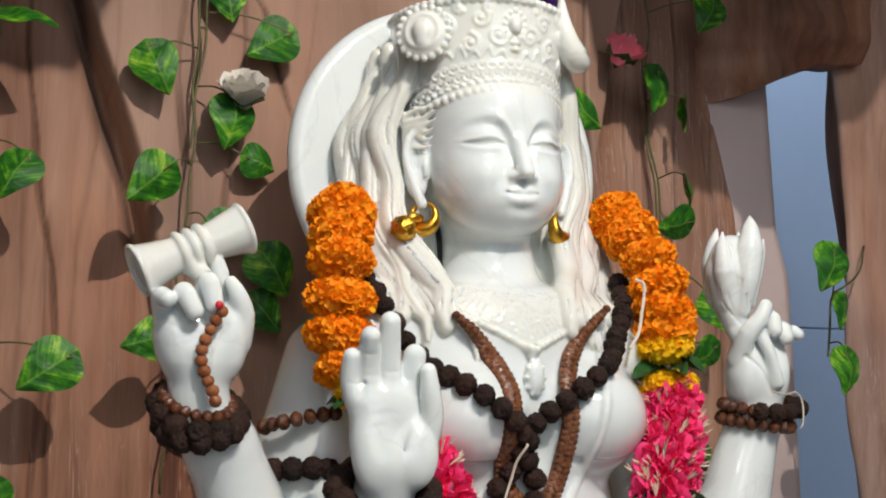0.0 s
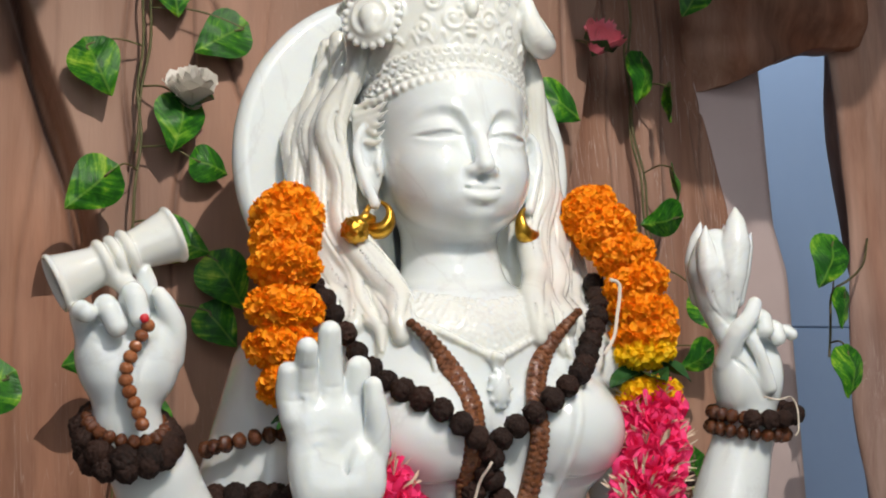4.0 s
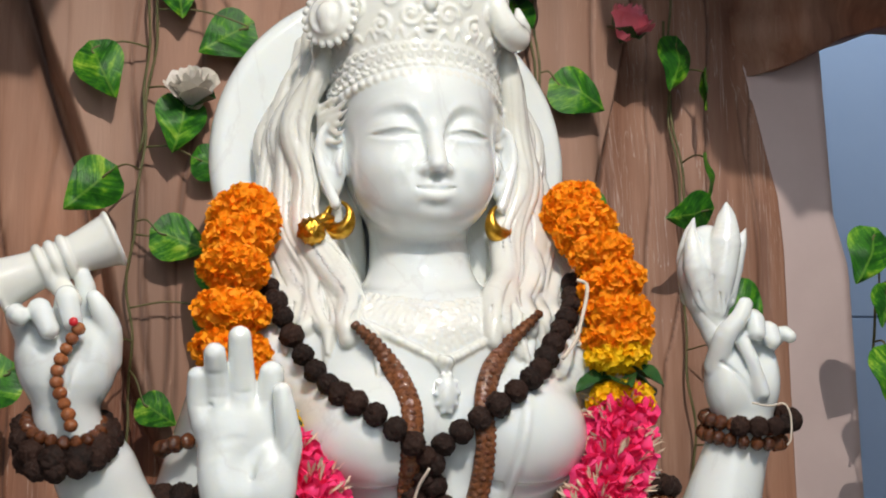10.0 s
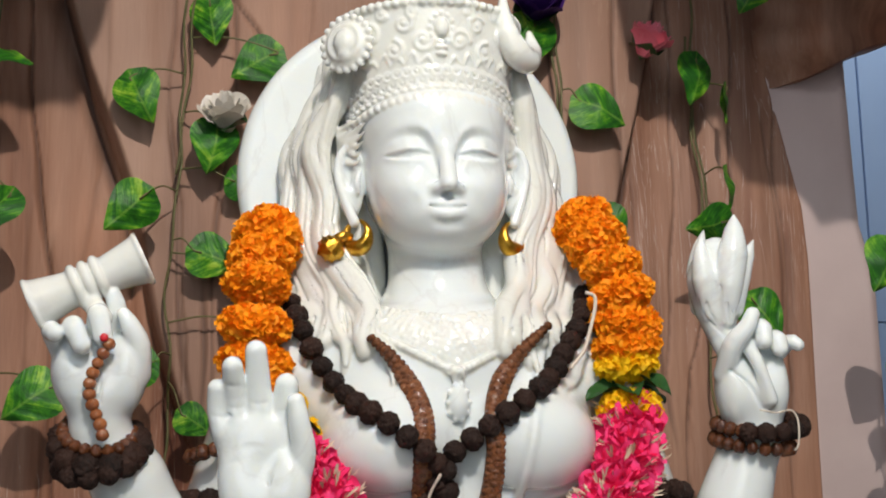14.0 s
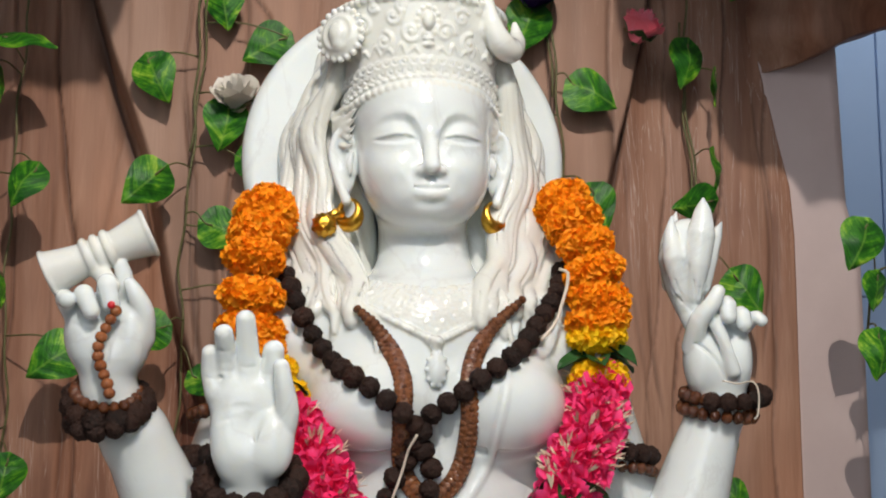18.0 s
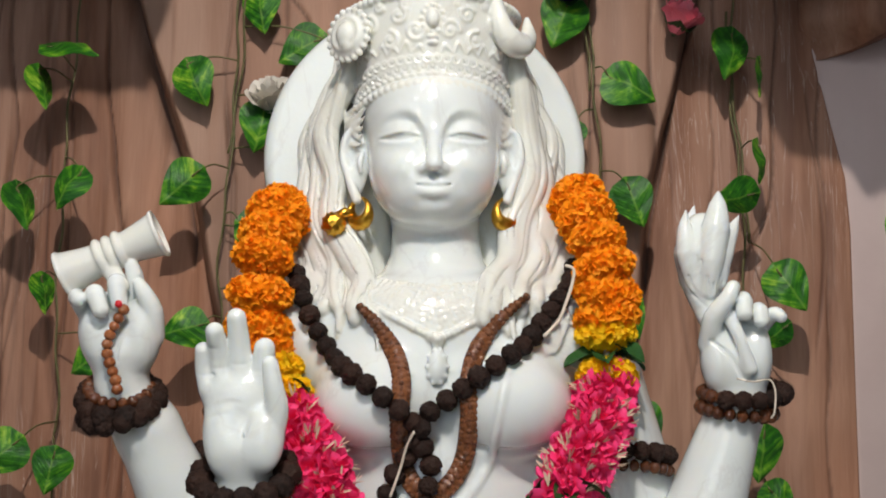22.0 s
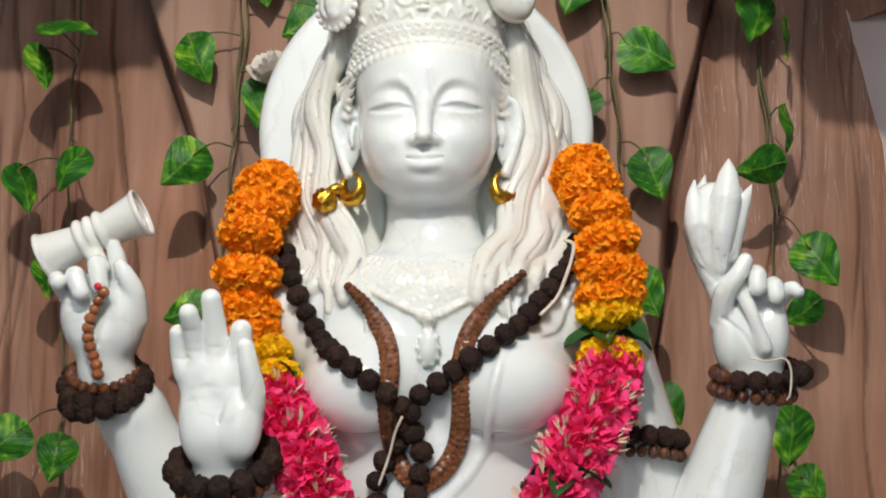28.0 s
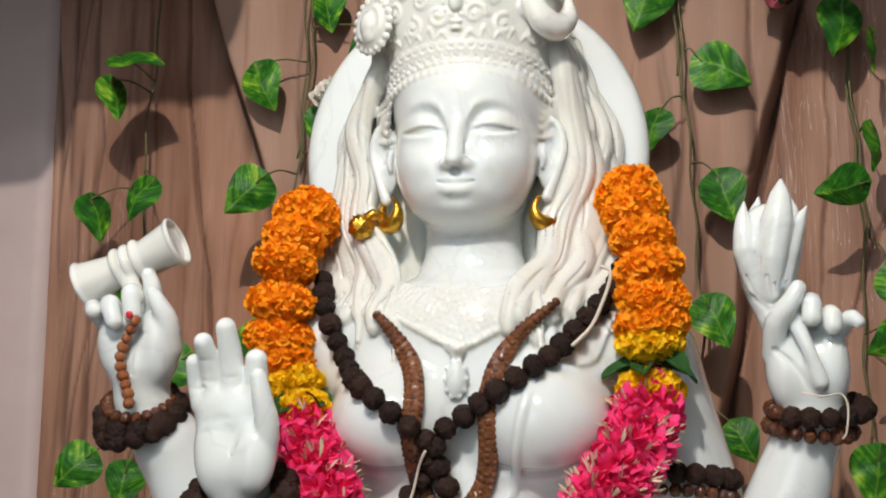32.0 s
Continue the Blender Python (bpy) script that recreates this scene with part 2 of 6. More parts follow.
        for p in corners:
            for axis in range(3):
                if p[axis]:
                    continue
                q = tuple(1 if n == axis else v for n, v in enumerate(p))
                dp, dq = d[tuple((cells + p).T)], d[tuple((cells + q).T)]
                cross = (dp < 0) != (dq < 0)
                t = np.where(cross, dp / np.where(cross, dp - dq, 1), 0)
                at = np.array(p, float) + t[:, None] * (np.array(q) - np.array(p))
                total += np.where(cross[:, None], at, 0)
                hits += cross
        verts = (cells + total / hits[:, None] - 1) * self.h + self.lo
        quads = []
        for axis in range(3):
            u, v = (axis + 1) % 3, (axis + 2) % 3
            lo_slice = [slice(1, -1)] * 3
            hi_slice = [slice(1, -1)] * 3
            lo_slice[axis], hi_slice[axis] = slice(0, -1), slice(1, None)
            sa, sb = s[tuple(lo_slice)], s[tuple(hi_slice)]
            edges = np.argwhere(sa != sb)
            flip = sb[tuple(edges.T)]
            base = edges + 1
            base[:, axis] -= 1
            du, dv = np.eye(3, dtype=int)[u], np.eye(3, dtype=int)[v]
            ring = [index[tuple((base - a).T)] for a in (du + dv, dv, 0 * du, du)]
            q = np.stack(ring, 1)
            q[flip] = q[flip][:, ::-1]
            quads.append(q)
        return verts, np.concatenate(quads)


def spline(points, steps=6):
    """Points of a Catmull-Rom curve through the given ones."""
    p = np.array(points, float)
    p = np.vstack([2 * p[0] - p[1], p, 2 * p[-1] - p[-2]])
    out = []
    for i in range(1, len(p) - 2):
        for t in np.arange(steps) / steps:
            a, b, c, d = p[i - 1], p[i], p[i + 1], p[i + 2]
            out.append(0.5 * (2 * b + (c - a) * t + (2 * a - 5 * b + 4 * c - d) * t**2 + (3 * b - a - 3 * c + d) * t**3))
    out.append(p[-2])
    return np.array(out)


def skinned(name, fields, materials):
    """One smooth mesh object from several (field, material index) pairs."""
    verts, faces, slots, base = [], [], [], 0
    for f, slot in fields:
        v, q = f.skin()
        if callable(slot):
            slot = slot(v[q])
            q, slot = q[slot >= 0], slot[slot >= 0]
        verts.append(v)
        faces.append(q + base)
        slots.append(np.zeros(len(q), np.int32) + slot)
        base += len(v)
    verts, faces, slots = np.concatenate(verts), np.concatenate(faces), np.concatenate(slots)
    me = bpy.data.meshes.new(name)
    me.vertices.add(len(verts))
    me.vertices.foreach_set("co", verts.astype(np.float32).ravel())
    me.loops.add(faces.size)
    me.loops.foreach_set("vertex_index", faces.astype(np.int32).ravel())
    me.polygons.add(len(faces))
    me.polygons.foreach_set("loop_start", np.arange(0, faces.size, 4, dtype=np.int32))
    me.polygons.foreach_set("loop_total", np.full(len(faces), 4, np.int32))
    me.polygons.foreach_set("material_index", slots)
    me.polygons.foreach_set("use_smooth", np.ones(len(faces), bool))
    for m in materials:
        me.materials.append(m)
    me.update(calc_edges=True)
    me.validate()
    return new(name, me)


# ---- the statue ----
def bell(t):
    return np.exp(-t * t)


def step(t):
    t = np.clip(t, 0, 1)
    return t * t * (3 - 2 * t)


def face_relief(x, y, z):
    """How far the smooth mask of the face is pushed out: brows, sockets, closed lids, cheeks and smile."""
    u = np.abs(x + 0.0025)
    brow = np.interp(u, [0.008, 0.012, 0.017, 0.024, 0.034, 0.044, 0.056, 0.07], [1.5400, 1.5480, 1.5545, 1.5590, 1.5605, 1.5580, 1.5515, 1.542])
    below = brow - z
    out = 0.0011 * bell(below / 0.0060) * step((u - 0.006) / 0.008) * step((0.062 - u) / 0.02)
    # hollow under the brow, deepest beside the nose
    deep = np.interp(u, [0.005, 0.010, 0.017, 0.026, 0.036, 0.050, 0.062], [0.0, 0.0046, 0.0068, 0.0046, 0.0026, 0.0012, 0.0])
    out = out - deep * step(below / 0.0105) * step((0.034 - below) / 0.022)
    # the ball of the eye under its lid
    out = out + 0.0062 * bell((u - 0.0335) / 0.0180) * bell((z - 1.5390) / 0.0100)
    # almond of the closed eye: the lid ends over it, a soft lower lid lies below
    lid = np.interp(u, [0.0105, 0.016, 0.024, 0.034, 0.044, 0.052, 0.060], [1.5325, 1.5350, 1.5365, 1.5365, 1.5352, 1.5346, 1.5355])
    low = np.interp(u, [0.0105, 0.016, 0.024, 0.034, 0.044, 0.052, 0.060], [1.5325, 1.5308, 1.5284, 1.5276, 1.5290, 1.5322, 1.5355])
    across = step((u - 0.010) / 0.006) * step((0.058 - u) / 0.008)
    out = out - 0.0023 * across * step((lid - z) / 0.0018) * step((z - low) / 0.0045 + 0.3)
    out = out + 0.0010 * across * bell((z - lid - 0.0016) / 0.0018)
    out = out + 0.0006 * across * bell((z - low + 0.0015) / 0.0028)
    # cheeks, the fold beside the mouth, the chin
    out = out + 0.0040 * bell((u - 0.036) / 0.019) * bell((z - 1.5040) / 0.017)
    out = out - 0.0014 * bell((u - 0.0285) / 0.0060) * bell((z - 1.4860) / 0.0095)
    out = out + 0.0030 * bell(u / 0.017) * bell((z - 1.4610) / 0.0095)
    out = out - 0.0014 * bell(u / 0.018) * bell((z - 1.4690) / 0.0040)
    return out * step((0.100 - y) / 0.035)


def build_face(f):
    mid = -0.0025
    f.blob((mid, 0.108, 1.540), (0.0695, 0.082, 0.088))
    f.blob((mid, 0.100, 1.570), (0.0700, 0.0725, 0.050), 0.02)
    f.blob((mid, 0.1075, 1.582), (0.0775, 0.0785, 0.040), 0.006)
    f.blob((mid, 0.064, 1.477), (0.036, 0.036, 0.029), 0.030)
    for s in (-1, 1):
        f.blob((mid + s * 0.028, 0.068, 1.508), (0.034, 0.034, 0.038), 0.02)
        f.blob((mid + s * 0.0190, 0.073, 1.488), (0.0290, 0.036, 0.0275), 0.022)
    where, (x, y, z) = f.block((-0.09, -0.01, 1.44), (0.085, 0.12, 1.60))
    f.d[where] -= face_relief(x, y, z).astype(np.float32)
    # nose: a straight flat bridge between soft side planes, full tip, wings and a flat underside
    f.rope([(mid, 0.0395, 1.558), (mid, 0.0322, 1.543), (mid, 0.0232, 1.524), (mid, 0.0168, 1.5085)], [0.0045, 0.0070, 0.0074, 0.0078], 0.0070)
    f.blob((mid, 0.0140, 1.5020), (0.0070, 0.0076, 0.0060), 0.006)
    for s in (-1, 1):
        f.blob((mid + s * 0.0096, 0.0248, 1.4998), (0.0056, 0.0088, 0.0054), 0.006)
    f.blob((mid, 0.0090, 1.4872), (0.0175, 0.0155, 0.0074), 0.004, cut=True)
    # mouth: thin bowed upper lip over a full lower one, corners lifted
    f.blob((mid, 0.0378, 1.4825), (0.025, 0.0125, 0.013), 0.014)
    up = [(mid + s, b, c) for s, b, c in ((-0.0225, 0.0322, 1.4888), (-0.014, 0.0262, 1.4860), (-0.005, 0.0232, 1.4870), (0, 0.0236, 1.4863), (0.005, 0.0232, 1.4870), (0.014, 0.0262, 1.4860), (0.0225, 0.0322, 1.4888))]
    f.rope(up, [0.0012, 0.0026, 0.0030, 0.0028, 0.0030, 0.0026, 0.0012], 0.003)
    low = [(mid + s, b, c) for s, b, c in ((-0.0200, 0.0320, 1.4846), (-0.0105, 0.0256, 1.4788), (0, 0.0230, 1.4772), (0.0105, 0.0256, 1.4788), (0.0200, 0.0320, 1.4846))]
    f.rope(low, [0.0018, 0.0042, 0.0050, 0.0042, 0.0018], 0.004)
    f.rope([(mid + s, b, c) for s, b, c in ((-0.0240, 0.0312, 1.4884), (-0.0175, 0.0262, 1.4854), (-0.009, 0.0212, 1.4832), (0, 0.0194, 1.4826), (0.009, 0.0212, 1.4832), (0.0175, 0.0262, 1.4854), (0.0240, 0.0312, 1.4884))], [0.0006, 0.0010, 0.0011, 0.0011, 0.0011, 0.0010, 0.0006], 0.0020, cut=True)
    # carved mark in the middle of the brow: an upright drop between two thin curves
    f.blob((mid, 0.0288, 1.5640), (0.0026, 0.0022, 0.0085), 0.003)
    for s in (-1, 1):
        f.rope([(mid + s * 0.0070, 0.0320, 1.5800), (mid + s * 0.0068, 0.0298, 1.5680), (mid + s * 0.0030, 0.0290, 1.5580)], [0.0010, 0.0015, 0.0010], 0.002)
    # neck and its root
    f.limb((-0.001, 0.112, 1.475), (0.0, 0.110, 1.430), 0.0452, 0.0445, 0.012)
    # ears: a long leaf with a rolled rim, a hollow inside it and a hanging lobe
    for s, cx in ((-1, -0.086), (1, 0.078)):
        f.blob((cx - s * 0.004, 0.094, 1.518), (0.0125, 0.0080, 0.034), 0.005)
        f.rope([(cx - s * 0.010, 0.088, 1.538), (cx - s * 0.004, 0.088, 1.551), (cx + s * 0.005, 0.090, 1.546), (cx + s * 0.0085, 0.091, 1.526), (cx + s * 0.002, 0.089, 1.502), (cx - s * 0.006, 0.086, 1.480)], [0.0028, 0.0034, 0.0038, 0.0040, 0.0046, 0.0052], 0.003)
        f.blob((cx - s * 0.0005, 0.0885, 1.527), (0.0040, 0.0036, 0.0130), 0.004, cut=True)
        f.rope([(cx - s * 0.011, 0.085, 1.528), (cx - s * 0.009, 0.083, 1.518), (cx - s * 0.010, 0.084, 1.508)], [0.002, 0.003, 0.002], 0.004)


def crown_at(phi, z):
    """A place on the crown's wall; phi 0 is the front."""
    k = (z - 1.585) / 0.09
    rx, ry = 0.0794 + 0.010 * k, 0.0839 + 0.008 * k
    return np.array([-0.004 + rx * math.sin(phi), 0.118 - ry * math.cos(phi), z])


def build_crown(f):
    def wall(x, y, z):
        k = (z - 1.585) / 0.09
        rx, ry = 0.0795 + 0.010 * k, 0.084 + 0.008 * k
        u, v = (x + 0.004) / rx, (y - 0.118) / ry
        q = np.sqrt(u * u + v * v) + 1e-6
        side = (q - 1) * 0.082
        low = 1.5875 - 0.026 * (1 - np.clip(-v / q, -1, 1))
        top = 1.6765 + 0.005 * np.clip(-v / q, 0, 1) ** 8
        return np.maximum(np.maximum(side, low - z), z - top)

    f.put((-0.11, 0.01, 1.53), (0.11, 0.23, 1.69), wall, 0.003)
    # pearls along the lower rim, a fillet above, and the row over it
    for i in range(-19, 20):
        phi = i * 0.094
        drop = 0.026 * (1 - max(math.cos(phi), -1))
        f.blob(crown_at(phi, 1.5872) - (0, 0, drop) + (0.0022 * math.sin(phi), -0.0022 * math.cos(phi), 0), 0.0043, 0.0006)
        p = crown_at(phi + 0.047, 1.5965) - (0, 0, drop)
        f.blob(p, (0.0045, 0.0032, 0.0022), 0.001)
        f.blob(crown_at(phi, 1.6755) , 0.0045, 0.002)
    # leaf scales
    for row, z in enumerate((1.603, 1.6115)):
        for i in range(-16, 17):
            phi = (i + 0.5 * row) * 0.112
            drop = 0.026 * (1 - math.cos(phi)) * (1 - 0.25 * row)
            p = crown_at(phi, z) - (0, 0, drop)
            n = Vector((math.sin(phi), -math.cos(phi), 0))
            f.ring(p, n, 0.0042, 0.0014, 0.001)
            f.blob(p + np.array((0, 0, 0.001)), 0.0018, 0.001)
    # scrollwork: paired spirals growing from the middle, mirrored on both sides
    for s in (-1, 1):
        for j, (phi0, z0, size) in enumerate(((0.20, 1.640, 0.0105), (0.40, 1.656, 0.0085), (0.52, 1.632, 0.0095), (0.80, 1.650, 0.0105), (0.92, 1.626, 0.008), (1.18, 1.640, 0.010), (1.45, 1.652, 0.009), (0.30, 1.6665, 0.0055), (0.64, 1.6675, 0.0055), (1.0, 1.6675, 0.0055))):
            turn0, coil = 0.7 * j, []
            for q in range(15):
                a = turn0 + s * q * 0.62
                r = size * (1 - q / 16.5)
                phi = s * phi0 + r * math.cos(a) / 0.085
                coil.append(crown_at(phi, z0 + r * math.sin(a)))
            f.rope(coil, np.linspace(0.0024, 0.0013, len(coil)), 0.002, steps=2)
            f.blob(crown_at(s * phi0, z0), 0.0028, 0.001)
        for j in range(9):
            f.rope([crown_at(s * (0.10 + 0.16 * j), 1.618), crown_at(s * (0.15 + 0.16 * j), 1.624 + 0.004 * (j % 2)), crown_at(s * (0.23 + 0.16 * j), 1.619)], [0.001, 0.0026, 0.001], 0.001, steps=3)
    # drop jewel in the middle with its frame
    f.blob(crown_at(0, 1.651) - (0, 0.001, 0), (0.0062, 0.0055, 0.0095), 0.002)
    for i in range(12):
        a = i * math.tau / 12
        f.blob(crown_at(0.0105 * math.cos(a) / 0.085, 1.651 + 0.0135 * math.sin(a)), 0.0023, 0.001)
    for z in (1.627, 1.633):
        f.blob(crown_at(0, z), (0.006, 0.004, 0.003), 0.001)
    for i in range(-4, 5):
        f.blob(crown_at(i * 0.05, 1.679 + 0.004 * math.cos(i * 0.4)), (0.0042, 0.004, 0.0055), 0.002)
    # round medallion on one side
    c = Vector((-0.087, 0.058, 1.642))
    n = Vector((-0.62, -0.78, 0.05)).normalized()
    side, up = n.cross((0, 0, 1)).normalized(), Vector((0, 0, 1))
    tilt = n.to_track_quat("Z", "Y").to_matrix()
    f.blob(c, (0.0255, 0.0255, 0.009), 0.003, turn=tilt)
    for i in range(20):
        a = i * math.tau / 20
        f.blob(c + 0.0255 * (math.cos(a) * side + math.sin(a) * up) + 0.002 * n, 0.0036, 0.001)
    f.ring(c + 0.006 * n, n, 0.0165, 0.0022, 0.002)
    f.blob(c + 0.008 * n, (0.0095, 0.0115, 0.006), 0.003, turn=tilt)
    f.blob(c + 0.008 * n - 0.011 * up, (0.006, 0.005, 0.004), 0.003, turn=tilt)
    # crescent on the other side
    f.rope([(0.059, 0.050, 1.7030), (0.0595, 0.050, 1.680), (0.063, 0.050, 1.656), (0.0725, 0.054, 1.638), (0.084, 0.065, 1.634), (0.0930, 0.079, 1.647), (0.0930, 0.087, 1.668)], [0.0012, 0.0055, 0.0100, 0.0130, 0.0130, 0.0095, 0.0032], 0.003)


def build_hair(f):
    cx = -0.006
    for s in (-1, 1):
        f.blob((cx + s * 0.078, 0.158, 1.545), (0.036, 0.042, 0.115), 0.01)
        f.blob((cx + s * 0.104, 0.128, 1.44), (0.032, 0.032, 0.075), 0.02)
        f.blob((cx + s * 0.104, 0.106, 1.385), (0.036, 0.030, 0.026), 0.02)
        f.blob((cx + s * 0.064, 0.138, 1.43), (0.026, 0.020, 0.085), 0.012)
        # wavy locks side by side, from under the crown down over the shoulder
        count = 9
        for i in range(count):
            u = i / (count - 1)
            a, b = math.sin(2.3 * i + s), math.sin(4.1 * i + 2 * s + 0.7)

            def wave(z, big=0.0058):
                return big * math.sin(62 * z + 1.1 * b + s) + 0.0024 * math.sin(118 * z + 3 * a)

            over = -0.0042 * (i % 2) + 0.002 * b
            pts = [(cx + s * (x0 + x1 * u + wave(z)), y0 + y1 * u + over, z) for x0, x1, y0, y1, z in (
                (0.078, 0.010, 0.095, 0.070, 1.645), (0.089, 0.020, 0.092, 0.074, 1.605), (0.103, 0.024, 0.104, 0.060, 1.555), (0.101, 0.037, 0.102, 0.055, 1.505),
                (0.089, 0.057, 0.096, 0.050, 1.460), (0.072, 0.076, 0.080, 0.052, 1.420))]
            for x0, x1, z0, z1 in ((0.061, 0.082, 1.394, 0.0), (0.057, 0.084, 1.370, 0.012), (0.054, 0.089, 1.354, 0.026), (0.059, 0.092, 1.338, 0.032)):
                z = z0 + z1 * u + (0.013 * a if z0 < 1.34 else 0)
                x = cx + s * (x0 + x1 * u + 0.9 * wave(z) + (0.005 * b if z0 < 1.36 else 0))
                y = torso.front(x, z)
                pts.append((x, min(y if y is not None else 0.11, 0.066 + 0.044 * u) - 0.0022 + 0.4 * over, z))
            w = 1.36 + 0.30 * a
            f.rope(pts, np.array([0.0055, 0.0068, 0.0072, 0.0076, 0.0080, 0.0080, 0.0074, 0.0064, 0.0048, 0.0018]) * w, 0.0016, steps=7)
            # a finer strand that runs over the lock and leaves it again
            fine = [(p[0] + 0.0050 * math.sin(1.9 * n + 2 * b), p[1] - 0.0055 * w, p[2]) for n, p in enumerate(pts[1:-2])]
            f.rope(fine, np.array([0.0012, 0.0026, 0.0030, 0.0030, 0.0030, 0.0026, 0.0012]), 0.0022, steps=6)
            for off, sway in ((-0.0045, 1.3), (0.0045, 2.4)):
                groove = [(p[0] + off + 0.0022 * math.sin(sway * n + 3 * a), p[1] - 0.0068 * w, p[2]) for n, p in enumerate(pts[1:-1])]
                f.rope(groove, np.array([0.0003, 0.0008, 0.0010, 0.0010, 0.0010, 0.0010, 0.0008, 0.0003]), 0.0016, cut=True, steps=6)
        # thin strands swept back from the temple over the top of the ear
        for i in range(6):
            u, lift = i / 5, 0.003 * math.sin(5 * i)
            f.rope([(cx + s * (0.0640 + 0.004 * u), 0.064 + 0.010 * u, 1.5790 - 0.0085 * i), (cx + s * (0.0700 + 0.003 * u), 0.074 + 0.008 * u, 1.5735 - 0.0078 * i), (cx + s * (0.0770 + 0.002 * u), 0.086 + 0.004 * u, 1.5735 - 0.0072 * i + lift), (cx + s * 0.0850, 0.102, 1.5700 - 0.0066 * i)], [0.0006, 0.0022, 0.0028, 0.0030], 0.0060)


def build_torso(f):
    f.limb((0.0, 0.110, 1.435), (0.0, 0.110, 1.36), 0.0450, 0.0490, 0.02)
    f.blob((0.002, 0.086, 1.366), (0.092, 0.052, 0.036), 0.010)
    f.blob((0.004, 0.105, 1.315), (0.150, 0.085, 0.085), 0.045)
    f.blob((0.004, 0.095, 1.17), (0.112, 0.080, 0.16), 0.04)
    for s in (-1, 1):
        f.blob((0.006 + s * 0.064, 0.055, 1.275), (0.062, 0.068, 0.055), 0.022)
        f.blob((0.004 + s * 0.142, 0.110, 1.345), (0.048, 0.050, 0.042), 0.03)
        # upper arms of the front pair
        f.limb((0.004 + s * 0.160, 0.120, 1.330), (0.000 + s * 0.195, 0.115, 1.10), 0.040, 0.036, 0.02)
        f.limb((0.004 + s * 0.165, 0.150, 1.335), (s * 0.225, 0.135, 1.12), 0.036, 0.044, 0.02)
    for s in (-1, 1):
        under = [(0.006 + s * a, c) for a, c in ((0.030, 1.236), (0.055, 1.231), (0.080, 1.232), (0.102, 1.239), (0.118, 1.252))]
        f.rope([(x, f.front(x, z) + 0.0005, z) for x, z in under], [0.001, 0.003, 0.0035, 0.003, 0.001], 0.008, cut=True)
    # pendant of the collar
    y0 = min(f.front(0.0, 1.305), f.front(0.0, 1.318))
    y0 -= 0.003
    f.blob((0.001, y0 + 0.001, 1.332), (0.0055, 0.006, 0.008), 0.002)
    f.blob((0.001, y0 - 0.001, 1.310), (0.0095, 0.008, 0.0165), 0.002)
    for i in range(10):
        a = i * math.tau / 10
        f.blob((0.001 + 0.0095 * math.cos(a), y0 - 0.0030, 1.310 + 0.0155 * math.sin(a)), 0.0026, 0.001)
    # edge of the carved shawl
    edge = []
    for x, z in ((0.082, 1.355), (0.072, 1.32), (0.062, 1.285), (0.055, 1.25), (0.050, 1.22), (0.030, 1.19), (0.0, 1.165)):
        edge.append((x, f.front(x, z) + 0.001, z))
    f.rope(edge, 0.0045, 0.003)


def build_collar(f, body):
    """A low raised yoke on the chest: its pearl rim and small carved grains."""
    rim = []
    for s in (-1, 1):
        side = []
        for i in range(19):
            u = i / 18
            x, z = 0.002 + s * 0.080 * u, 1.335 + 0.042 * u ** 1.1
            side.append((x, body.front(x, z) + 0.003, z))
        f.rope(side, 0.0052, 0.003, steps=1)
        rim += side[s < 0:]
    for x, y, z in rim:
        f.blob((x, y - 0.0036, z + 0.001), 0.0040, 0.0008)
    for row in range(7):
        for i in range(-15, 16):
            u = (i + 0.5 * (row % 2)) / 15.5
            w = (row + 0.6) / 7
            x, z = 0.002 + 0.080 * u + random.uniform(-0.001, 0.001), 1.342 + 0.042 * abs(u) ** 1.1 + 0.046 * w * (1 - 0.6 * abs(u)) + random.uniform(-0.001, 0.001)
            y = body.front(x, z)
            if y is not None and z < 1.402:
                f.blob((x, y + 0.0008, z), (0.0024, 0.0022, random.uniform(0.0024, 0.0032)), 0.0008)


def finger(f, pts, r0, r1, k=0.003):
    f.rope(pts, np.linspace(r0, r1, len(pts)), k, steps=3)


